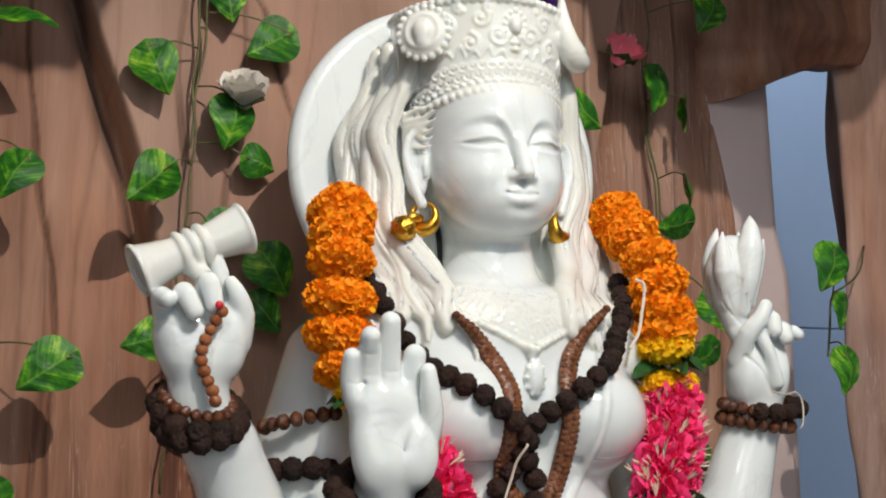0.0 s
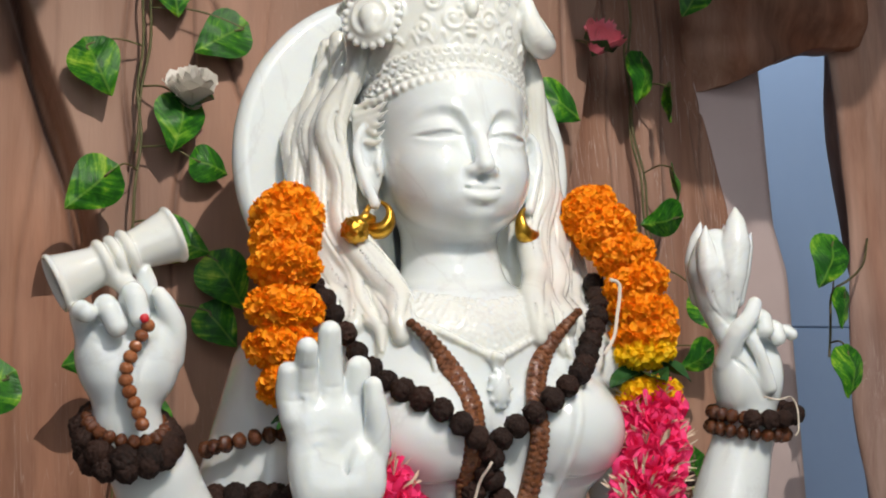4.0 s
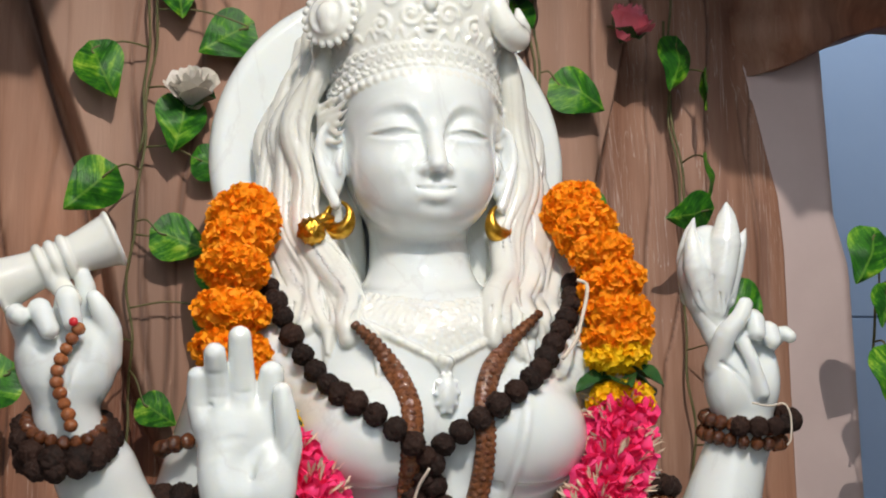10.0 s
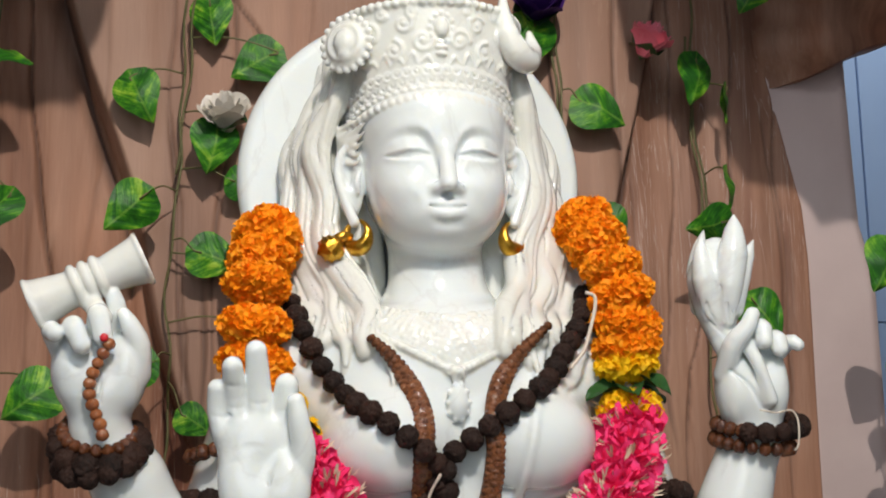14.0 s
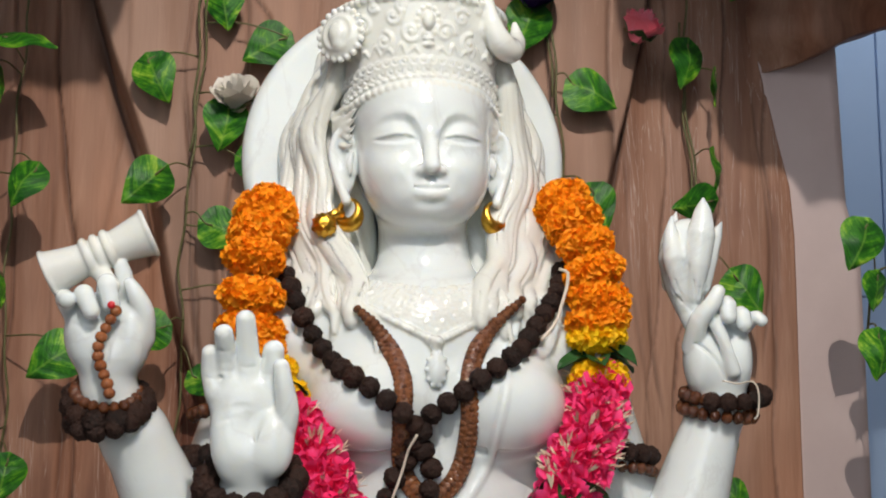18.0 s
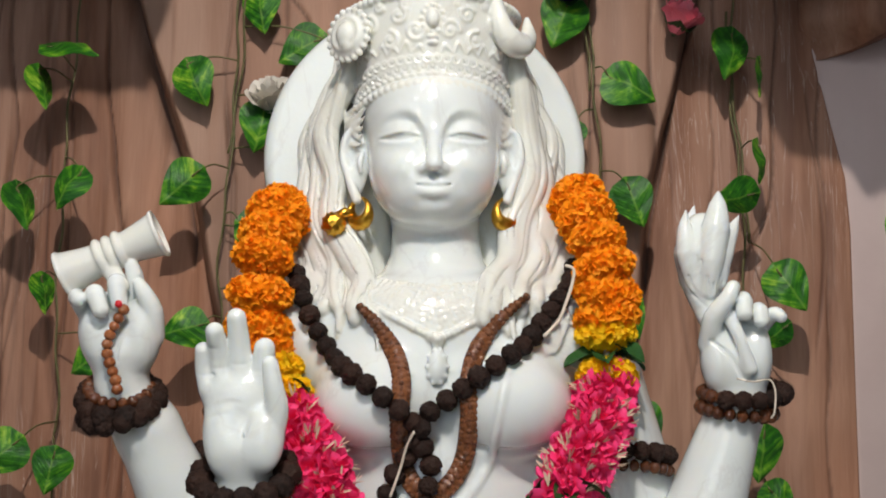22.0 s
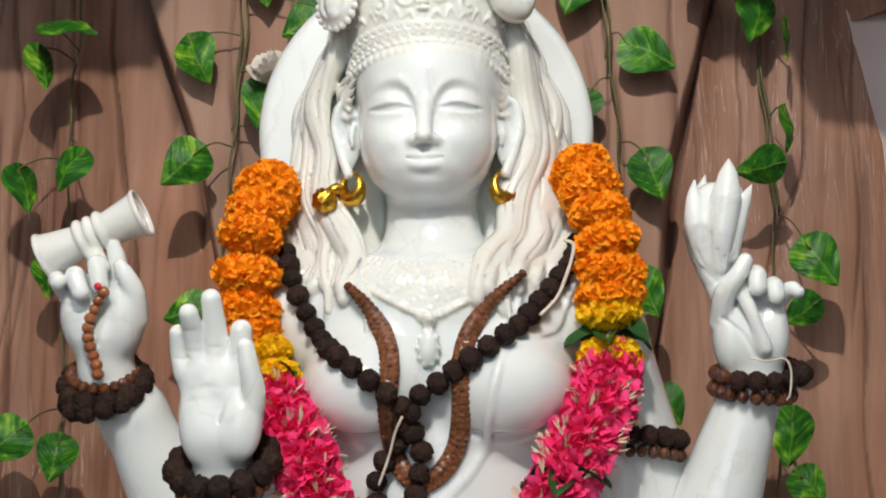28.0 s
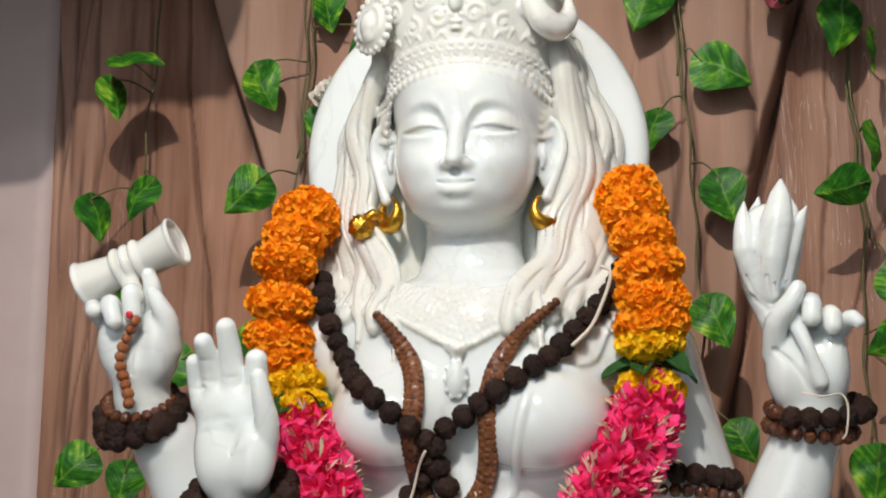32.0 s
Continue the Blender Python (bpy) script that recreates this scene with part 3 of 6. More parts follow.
def build_open_palm(f):
    """Raised palm, facing the front, fingers up."""
    f.blob((-0.168, -0.060, 1.262), (0.034, 0.0165, 0.042), 0.006)
    f.blob((-0.172, -0.062, 1.285), (0.034, 0.0145, 0.022), 0.010)
    f.blob((-0.149, -0.071, 1.244), (0.0175, 0.0155, 0.028), 0.008)
    f.blob((-0.186, -0.066, 1.245), (0.0155, 0.013, 0.030), 0.010)
    finger(f, [(-0.199, -0.062, 1.288), (-0.203, -0.063, 1.305), (-0.2035, -0.069, 1.321)], 0.0095, 0.0074)
    finger(f, [(-0.187, -0.062, 1.290), (-0.190, -0.067, 1.315), (-0.192, -0.081, 1.337)], 0.0105, 0.0080)
    finger(f, [(-0.171, -0.062, 1.292), (-0.172, -0.068, 1.322), (-0.174, -0.078, 1.349)], 0.0115, 0.0084)
    finger(f, [(-0.153, -0.062, 1.288), (-0.151, -0.066, 1.308), (-0.150, -0.070, 1.323)], 0.0110, 0.0092)
    finger(f, [(-0.144, -0.066, 1.245), (-0.138, -0.074, 1.270), (-0.141, -0.080, 1.292), (-0.1435, -0.082, 1.309)], 0.0118, 0.0070, 0.002)
    f.limb((-0.168, -0.056, 1.235), (-0.170, -0.040, 1.19), 0.026, 0.024, 0.012)
    f.limb((-0.170, -0.040, 1.195), (-0.182, 0.06, 1.08), 0.024, 0.034, 0.012)
    for pts in ([(-0.196, -0.0785, 1.272), (-0.175, -0.0805, 1.276), (-0.150, -0.084, 1.271)], [(-0.154, -0.084, 1.275), (-0.163, -0.0805, 1.255), (-0.164, -0.078, 1.228)]):
        f.rope(pts, 0.0016, 0.0035, cut=True)
    f.rope([(-0.200, -0.0765, 1.262), (-0.182, -0.0800, 1.266), (-0.164, -0.0815, 1.262)], 0.0013, 0.003, cut=True)
    for x, y, z in ((-0.2015, -0.0725, 1.300), (-0.1890, -0.0755, 1.306), (-0.1725, -0.0765, 1.309), (-0.1520, -0.0765, 1.303), (-0.1905, -0.0815, 1.322), (-0.1735, -0.0830, 1.328)):
        f.rope([(x - 0.008, y + 0.002, z), (x, y, z - 0.0008), (x + 0.008, y + 0.002, z)], 0.0011, 0.0022, cut=True)


def build_drum_grip(f):
    """Raised fist that holds the small hourglass drum."""
    f.blob((-0.303, 0.042, 1.340), (0.0365, 0.0235, 0.036), 0.008)
    f.blob((-0.279, 0.034, 1.344), (0.0160, 0.020, 0.034), 0.010)
    f.blob((-0.326, 0.040, 1.350), (0.0150, 0.020, 0.030), 0.010)
    finger(f, [(-0.333, 0.042, 1.357), (-0.340, 0.022, 1.374), (-0.336, 0.012, 1.372)], 0.0092, 0.0076, 0.002)
    finger(f, [(-0.320, 0.040, 1.364), (-0.322, 0.016, 1.378), (-0.3145, 0.010, 1.362)], 0.0102, 0.0082, 0.002)
    finger(f, [(-0.304, 0.038, 1.368), (-0.302, 0.016, 1.388), (-0.297, 0.011, 1.368)], 0.0098, 0.0080, 0.002)
    finger(f, [(-0.290, 0.042, 1.362), (-0.288, 0.033, 1.392), (-0.2915, 0.030, 1.406)], 0.0100, 0.0070, 0.002)
    finger(f, [(-0.272, 0.036, 1.340), (-0.270, 0.026, 1.362), (-0.276, 0.020, 1.378), (-0.2815, 0.019, 1.388)], 0.0130, 0.0060, 0.003)
    f.limb((-0.302, 0.045, 1.322), (-0.302, 0.049, 1.286), 0.0290, 0.0225, 0.012)
    f.limb((-0.302, 0.050, 1.290), (-0.279, 0.062, 1.250), 0.0235, 0.0310, 0.010)
    f.limb((-0.279, 0.062, 1.252), (-0.222, 0.090, 1.12), 0.0310, 0.0450, 0.010)
    for pts in ([(-0.334, 0.019, 1.352), (-0.312, 0.016, 1.346), (-0.286, 0.014, 1.352)], [(-0.284, 0.012, 1.356), (-0.296, 0.015, 1.338), (-0.300, 0.018, 1.315)]):
        f.rope(pts, 0.0012, 0.003, cut=True)


def build_drum(f):
    a, b = np.array((-0.3585, 0.034, 1.3965)), np.array((-0.266, 0.036, 1.4385))
    ax = (b - a) / np.linalg.norm(b - a)
    half = np.linalg.norm(b - a) / 2
    c = (a + b) / 2

    def form(x, y, z):
        x, y, z = x - c[0], y - c[1], z - c[2]
        h = x * ax[0] + y * ax[1] + z * ax[2]
        q = np.sqrt(np.maximum(x * x + y * y + z * z - h * h, 0))
        w = np.clip(np.abs(h) / half, 0, 1)
        r = 0.0145 + 0.0085 * w ** 1.4
        hollow = np.maximum(q - (r - 0.0022), (half - 0.004) - np.abs(h))
        return np.maximum(np.maximum(q - r, np.abs(h) - half), -hollow)

    f.put(c - 0.07, c + 0.07, form, 0.002)
    for h in (-0.010, 0.0, 0.010):
        f.ring(c + ax * h, ax, 0.0155 + abs(h) * 0.05, 0.0040, 0.002)
    for s in (-1, 1):
        f.ring(c + ax * s * (half - 0.002), ax, 0.0222, 0.0018, 0.002)
    f.limb(c - (0, 0.004, 0.014), (-0.298, 0.018, 1.385), 0.009, 0.008, 0.004)


def build_lotus_grip(f):
    """Raised fist that holds a lotus bud."""
    f.blob((0.300, 0.088, 1.328), (0.030, 0.024, 0.038), 0.008)
    f.blob((0.279, 0.078, 1.325), (0.0165, 0.020, 0.033), 0.010)
    f.blob((0.319, 0.080, 1.326), (0.0135, 0.020, 0.032), 0.010)
    finger(f, [(0.271, 0.076, 1.335), (0.272, 0.058, 1.360), (0.283, 0.050, 1.376), (0.290, 0.050, 1.389)], 0.0115, 0.0070, 0.002)
    finger(f, [(0.296, 0.082, 1.360), (0.301, 0.058, 1.377), (0.3005, 0.051, 1.364)], 0.0098, 0.0082, 0.002)
    finger(f, [(0.309, 0.084, 1.353), (0.3170, 0.062, 1.367), (0.3180, 0.056, 1.357)], 0.0092, 0.0080, 0.002)
    finger(f, [(0.321, 0.086, 1.347), (0.333, 0.068, 1.364), (0.3390, 0.062, 1.361)], 0.0082, 0.0062, 0.002)
    finger(f, [(0.286, 0.062, 1.366), (0.296, 0.055, 1.340), (0.3075, 0.057, 1.309)], 0.0078, 0.0044, 0.002)
    f.limb((0.300, 0.090, 1.312), (0.301, 0.094, 1.272), 0.0285, 0.0265, 0.015)
    f.limb((0.301, 0.094, 1.275), (0.250, 0.100, 1.12), 0.0270, 0.046, 0.010)
    f.rope([(0.270, 0.062, 1.338), (0.288, 0.059, 1.322), (0.300, 0.061, 1.300)], 0.0013, 0.003, cut=True)


def build_lotus(f):
    f.rope([(0.272, 0.070, 1.350), (0.267, 0.073, 1.372), (0.2650, 0.074, 1.398), (0.2640, 0.074, 1.424), (0.267, 0.074, 1.446)], [0.0085, 0.0125, 0.0215, 0.0265, 0.0200], 0.004)
    for pts, rad in (
        ([(0.256, 0.066, 1.392), (0.2480, 0.060, 1.424), (0.2460, 0.060, 1.448), (0.2474, 0.060, 1.4670)], [0.0100, 0.0115, 0.0072, 0.0008]),
        ([(0.282, 0.088, 1.400), (0.288, 0.090, 1.435), (0.290, 0.090, 1.458), (0.289, 0.090, 1.474)], [0.0100, 0.0115, 0.0072, 0.0008]),
        ([(0.254, 0.088, 1.400), (0.255, 0.092, 1.435), (0.258, 0.092, 1.458), (0.262, 0.090, 1.476)], [0.0100, 0.0115, 0.0072, 0.0008]),
        ([(0.278, 0.064, 1.395), (0.2840, 0.060, 1.424), (0.2925, 0.060, 1.446), (0.3000, 0.061, 1.4615)], [0.0090, 0.0098, 0.0066, 0.0008]),
        ([(0.268, 0.060, 1.385), (0.2700, 0.053, 1.418), (0.2745, 0.052, 1.446), (0.2772, 0.053, 1.468), (0.2786, 0.054, 1.4845)], [0.0080, 0.0130, 0.0142, 0.0092, 0.0010])):
        f.rope(pts, rad, 0.0014)
    for i in range(9):
        u = -1 + i / 4
        f.rope([(0.273 + 0.004 * u, 0.0600, 1.366), (0.265 + 0.021 * u, 0.0490 + 0.014 * u * u, 1.395), (0.266 + 0.022 * u, 0.0470 + 0.014 * u * u, 1.420)], 0.0007, 0.0018, cut=True, steps=3)


GRID = 0.0014
torso = Field((-0.245, -0.06, 1.02), (0.245, 0.226, 1.73), GRID)
build_torso(torso)
head = torso.part_of((-0.110, -0.004, 1.39), (0.105, 0.190, 1.60))
build_face(head)
crown = torso.part_of((-0.125, 0.0, 1.535), (0.115, 0.215, 1.708))
build_crown(crown)
hair = torso.part_of((-0.165, -0.004, 1.31), (0.155, 0.225, 1.66))
build_hair(hair)
collar = torso.part_of((-0.092, -0.02, 1.325), (0.096, 0.11, 1.41))
build_collar(collar, torso)
halo = torso.part_of((-0.20, 0.15, 1.34), (0.18, 0.215, 1.73))
halo.put((-0.20, 0.15, 1.34), (0.18, 0.215, 1.73), lambda x, y, z: np.sqrt(np.maximum(np.sqrt((x + 0.012) ** 2 + (z - 1.540) ** 2) - 0.162, 0) ** 2 + (y - 0.183) ** 2) - 0.013, 0.001)
# one skin for all of the stone; the locks and the carved parts keep their own tint
for piece, melt in ((head, 0.003), (hair, 0.0025), (crown, 0.0015), (collar, 0.001), (halo, 0.002)):
    torso.join(piece, melt)


def torso_slot(c):
    """White stone, cream on the locks, a little warmer on crown and collar."""
    c = c.mean(1)
    carved = crown.near(c, 0.0012) | collar.near(c, 0.0012)
    return np.where(carved, 2, hair.near(c, 0.0018) & ~head.near(c, 0.0010)).astype(np.int32)


palm = Field((-0.245, -0.115, 1.08), (-0.115, 0.05, 1.37), 0.0013)
build_open_palm(palm)
grip_l = Field((-0.40, -0.015, 1.12), (-0.19, 0.14, 1.475), GRID)
build_drum_grip(grip_l)
drum = grip_l.part_of((-0.40, -0.01, 1.365), (-0.235, 0.08, 1.475))
build_drum(drum)
grip_l.join(drum, 0.0015)
grip_r = Field((0.195, 0.03, 1.12), (0.365, 0.15, 1.49), GRID)
build_lotus_grip(grip_r)
lotus = grip_r.part_of((0.225, 0.03, 1.335), (0.325, 0.115, 1.49))
build_lotus(lotus)
grip_r.join(lotus, 0.0015)
# unseen lap, added so its white stone throws light up to the neck
bounce_lap = Field((-0.36, -0.25, 0.88), (0.36, 0.24, 1.05), 0.006)
bounce_lap.blob((0.0, 0.02, 0.965), (0.30, 0.20, 0.050), 0.02)
for s in (-1, 1):
    bounce_lap.limb((s * 0.24, 0.04, 0.965), (s * -0.04, -0.14, 0.950), 0.062, 0.050, 0.02)
statue = skinned("statue", [(torso, torso_slot), (bounce_lap, 0), (palm, 0), (grip_l, lambda c: 2 * drum.near(c.mean(1), 0.001).astype(np.int32)), (grip_r, 0)], [MARBLE, MARBLE_HAIR, MARBLE_CARVED])
tagged(statue, "polished white marble deity statue with carved crown, halo disc", "statue")


# ---- setting ----
def from_arrays(name, verts, faces, mat, smooth=False):
    me = bpy.data.meshes.new(name)
    me.from_pydata([tuple(v) for v in verts], [], [tuple(f) for f in faces])
    if mat:
        me.materials.append(mat)
    if smooth:
        me.polygons.foreach_set("use_smooth", np.ones(len(me.polygons), bool))
    me.update()
    return new(name, me)


def grid_faces(n, m):
    return [(j * n + i, j * n + i + 1, (j + 1) * n + i + 1, (j + 1) * n + i) for j in range(m - 1) for i in range(n - 1)]


def slab(name, us, vs, place, thick, mat, smooth=True):
    """A curved board: a grid over us x vs at place(u, v), its plain back thick metres behind (+y), closed all round."""
    n, m = len(us), len(vs)
    front = [place(u, v) for v in vs for u in us]
    back_y = max(p[1] for p in front) + thick
    verts = front + [(p[0], back_y, p[2]) for p in front]
    faces = grid_faces(n, m)
    k = n * m
    faces += [tuple(k + i for i in reversed(f)) for f in faces]
    for i in range(n - 1):
        faces += [(i + 1, i, k + i, k + i + 1), ((m - 1) * n + i, (m - 1) * n + i + 1, k + (m - 1) * n + i + 1, k + (m - 1) * n + i)]
    for j in range(m - 1):
        faces += [(j * n, (j + 1) * n, k + (j + 1) * n, k + j * n), ((j + 1) * n + n - 1, j * n + n - 1, k + j * n + n - 1, k + (j + 1) * n + n - 1)]
    return from_arrays(name, verts, faces, mat, smooth)


def box(name, lo, hi, mat):
    bm = bmesh.new()
    bmesh.ops.create_cube(bm, size=1)
    lo, hi = Vector(lo), Vector(hi)
    for v in bm.verts:
        v.co = Vector((v.co[i] + 0.5) * (hi[i] - lo[i]) + lo[i] for i in range(3))
    bmesh.ops.bevel(bm, geom=list(bm.edges), offset=0.004, segments=2, affect="EDGES")
    me = bpy.data.meshes.new(name)
    bm.to_mesh(me)
    bm.free()
    me.materials.append(mat)
    return new(name, me)


def bark_material(name, dark, mid, light):
    m = material(name, 0.62, spec=0.35)
    v = coords(m)
    # broad upright flow
    flow = coords(m, (9, 9, 1.3))
    broad = noise_tex(m, flow, 1.0, 5, 0.55, 0.8)
    fine = noise_tex(m, coords(m, (60, 60, 5)), 1.0, 4, 0.65, 0.5)
    blotch = noise_tex(m, v, 5, 3, 0.5)
    base = ramp(m, broad, [(0.30, dark), (0.47, mid), (0.62, light), (0.75, mid)])
    grain = ramp(m, fine, [(0.30, (0.72, 0.66, 0.62)), (0.55, (1, 1, 1)), (0.72, (1.12, 1.12, 1.12))])
    col = mix(m, 0.8, base, grain, "MULTIPLY")
    # pale scratched brush lines
    hair_line = noise_tex(m, coords(m, (55, 55, 2.2)), 1.0, 3, 0.5, 1.8)
    lines = ramp(m, hair_line, [(0.495, (0, 0, 0)), (0.503, (0.8, 0.8, 0.8)), (0.511, (0, 0, 0))])
    where = ramp(m, noise_tex(m, v, 4.0, 2), [(0.48, (0, 0, 0)), (0.62, (1, 1, 1))])
    mask = mix(m, 1.0, lines, where, "MULTIPLY")
    col = mix(m, mask, col, (0.62, 0.48, 0.40))
    tone = ramp(m, blotch, [(0.35, (0.84, 0.80, 0.80)), (0.65, (1.08, 1.06, 1.05))])
    col = mix(m, 1.0, col, tone, "MULTIPLY")
    # some planks warmer, some greyer and paler
    plank = noise_tex(m, coords(m, (8, 8, 0.8)), 1.0, 2, 0.5, 0.6)
    col = mix(m, 1.0, col, ramp(m, plank, [(0.36, (1.0, 0.86, 0.76)), (0.50, (0.94, 0.94, 0.94)), (0.64, (1.04, 1.14, 1.24))]), "MULTIPLY")
    # darkens furrows by the mesh's depth attribute, painting in shade at the limb's edges
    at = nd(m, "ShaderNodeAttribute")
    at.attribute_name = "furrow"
    limb_at = nd(m, "ShaderNodeAttribute")
    limb_at.attribute_name = "limb"
    col = mix(m, limb_at.outputs["Fac"], col, mix(m, blotch, (0.30, 0.178, 0.125), (0.43, 0.28, 0.21)))
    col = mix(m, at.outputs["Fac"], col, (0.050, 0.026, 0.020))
    link(m, col, bsdf(m).inputs["Base Color"])
    s = nd(m, "ShaderNodeMath")
    s.operation = "ADD"
    link(m, fine, s.inputs[0])
    link(m, broad, s.inputs[1])
    bump(m, s.outputs[0], 0.35, 0.003)
    return m


BARK = bark_material("painted_bark", (0.125, 0.050, 0.030), (0.29, 0.142, 0.087), (0.40, 0.222, 0.146))
TRUNK = bark_material("sculpted_trunk", (0.23, 0.125, 0.093), (0.37, 0.23, 0.18), (0.48, 0.335, 0.27))
PINK = noisy("plain_pink_plaster", (0.52, 0.41, 0.39), (0.60, 0.485, 0.46), 4, 0.55, 60, 0.15, 0.001)
BLUE = noisy("blue_grey_tile", (0.44, 0.59, 0.84), (0.48, 0.63, 0.88), 3, 0.28)
GROUT = noisy("tile_joint", (0.36, 0.47, 0.66), (0.38, 0.50, 0.70), 6, 0.7)
STONE = noisy("shrine_stone", (0.34, 0.30, 0.27), (0.46, 0.41, 0.37), 3, 0.6, 50, 0.3)
PAINT = noisy("white_ceiling_paint", (0.62, 0.60, 0.57), (0.72, 0.70, 0.67), 2, 0.7)


def wall_y(x):
    return 0.425 + 0.02 * x + (0.30 * (x - 0.5) ** 2 if x > 0.5 else 0)


# furrows of the painted tree: lines down the wall, each with its half width and strength, the last two only over a stretch of heights
# the first two run along the limb's edges and paint in the shade there
FURROWS = [
    (((-0.386, 1.80), (-0.357, 1.70), (-0.335, 1.62), (-0.317, 1.55), (-0.300, 1.48)), 0.012, 0.9, 1.44),
    (((0.345, 1.80), (0.318, 1.70), (0.296, 1.61), (0.286, 1.54), (0.265, 1.40), (0.240, 1.25)), 0.008, 0.9, 1.2),
    (((-0.424, 1.80), (-0.418, 1.70), (-0.410, 1.57), (-0.386, 1.45), (-0.384, 1.30), (-0.395, 1.1)), 0.004, 0.85, 1.05),
    (((-0.190, 1.80), (-0.160, 1.76), (-0.150, 1.70), (-0.12, 1.62)), 0.005, 0.7, 1.6),
    (((0.448, 1.80), (0.440, 1.62), (0.432, 1.53), (0.400, 1.45), (0.37, 1.36), (0.36, 1.1)), 0.0035, 0.7, 1.05),
    (((0.275, 1.56), (0.245, 1.53), (0.22, 1.48), (0.20, 1.40)), 0.006, 0.5, 1.38),
    (((-0.475, 1.80), (-0.465, 1.66), (-0.462, 1.50), (-0.470, 1.34), (-0.462, 1.1)), 0.003, 0.6, 1.05),
    (((-0.545, 1.80), (-0.535, 1.62), (-0.548, 1.45), (-0.540, 1.30), (-0.552, 1.1)), 0.004, 0.65, 1.05),
    (((0.365, 1.80), (0.362, 1.62), (0.352, 1.45), (0.330, 1.30), (0.325, 1.1)), 0.003, 0.5, 1.05),
    (((0.505, 1.80), (0.498, 1.60), (0.508, 1.45), (0.498, 1.25), (0.502, 1.1)), 0.004, 0.55, 1.05),
    (((-0.255, 1.80), (-0.262, 1.70), (-0.250, 1.55), (-0.240, 1.40), (-0.262, 1.2)), 0.003, 0.4, 1.05),
]


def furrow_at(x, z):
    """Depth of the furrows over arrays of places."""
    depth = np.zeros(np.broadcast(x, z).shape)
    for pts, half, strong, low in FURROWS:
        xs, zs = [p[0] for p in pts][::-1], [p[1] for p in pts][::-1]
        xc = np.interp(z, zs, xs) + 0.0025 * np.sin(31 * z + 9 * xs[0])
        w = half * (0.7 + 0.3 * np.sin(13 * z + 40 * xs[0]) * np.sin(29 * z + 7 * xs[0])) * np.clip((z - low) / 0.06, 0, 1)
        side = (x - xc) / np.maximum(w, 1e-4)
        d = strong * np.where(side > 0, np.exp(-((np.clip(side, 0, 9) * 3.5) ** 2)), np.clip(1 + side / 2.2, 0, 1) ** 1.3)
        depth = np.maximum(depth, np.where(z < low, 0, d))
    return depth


# long thin cracks that wander down the wall between the furrows: place, sway, phase, stretch of heights
CRACKS = [(random.uniform(-0.6, 0.53), random.uniform(0.008, 0.022), random.uniform(0, 6), random.uniform(1.0, 1.55), random.uniform(0.18, 0.6)) for _ in range(46)]


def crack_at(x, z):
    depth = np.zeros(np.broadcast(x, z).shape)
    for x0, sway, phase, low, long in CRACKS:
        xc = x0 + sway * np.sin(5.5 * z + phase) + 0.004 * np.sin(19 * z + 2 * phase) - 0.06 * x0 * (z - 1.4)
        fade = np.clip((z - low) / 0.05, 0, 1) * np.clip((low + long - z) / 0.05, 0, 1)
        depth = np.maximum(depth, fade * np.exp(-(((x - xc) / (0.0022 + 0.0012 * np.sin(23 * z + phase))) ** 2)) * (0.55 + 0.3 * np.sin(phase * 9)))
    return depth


def limb_at(x, z):
    """1 on the stout limb of the sculpted tree behind the halo, 0 beside it."""
    left = -0.312 - 0.27 * (z - 1.55) + 0.006 * np.sin(17 * z)
    right = 0.281 + 0.16 * (z - 1.55) + 0.10 * np.maximum(0, z - 1.62) + 0.005 * np.sin(19 * z + 1)
    return np.clip((x - left) / 0.012, 0, 1) * np.clip((right - x) / 0.012, 0, 1)


def bark_edge(z):
    """Where the painted bark ends and the plain strip begins."""
    return float(np.interp(z, [1.50, 1.568, 1.635, 1.735], [0.534, 0.530, 0.514, 0.494]))


def bark_place(x, z):
    k = float(limb_at(x, z))
    if x > 0.4:
        x = 0.4 + (x - 0.4) * (bark_edge(z) - 0.4) / 0.13
    swell = 0.012 * noise.noise((x * 4.2, z * 1.1, 7.0)) + 0.006 * noise.noise((x * 17, z * 1.6, 1.0)) + 0.003 * noise.noise((x * 46, z * 3.0, 2.0))
    fold = 0.008 * math.sin(42 * x + 6 * math.sin(3 * z)) * k
    return (x, wall_y(x) + swell * (1 - 0.5 * k) - 0.048 * math.sqrt(k) + fold * 0.5, z)


def paint_furrows(ob, count):
    """Presses furrows and cracks into the wall and notes on the mesh where they and the pale limbs are."""
    co = np.zeros(len(ob.data.vertices) * 3, np.float32)
    ob.data.vertices.foreach_get("co", co)
    co = co.reshape(-1, 3)
    x, z = co[:count, 0].astype(float), co[:count, 2].astype(float)
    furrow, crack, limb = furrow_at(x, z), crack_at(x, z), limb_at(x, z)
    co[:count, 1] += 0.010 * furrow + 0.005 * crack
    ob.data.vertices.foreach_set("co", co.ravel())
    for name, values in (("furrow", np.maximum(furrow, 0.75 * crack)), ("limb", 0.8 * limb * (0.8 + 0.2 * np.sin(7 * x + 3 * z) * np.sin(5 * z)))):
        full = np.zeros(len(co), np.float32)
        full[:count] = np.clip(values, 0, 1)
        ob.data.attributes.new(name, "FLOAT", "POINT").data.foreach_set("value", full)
    ob.data.update()


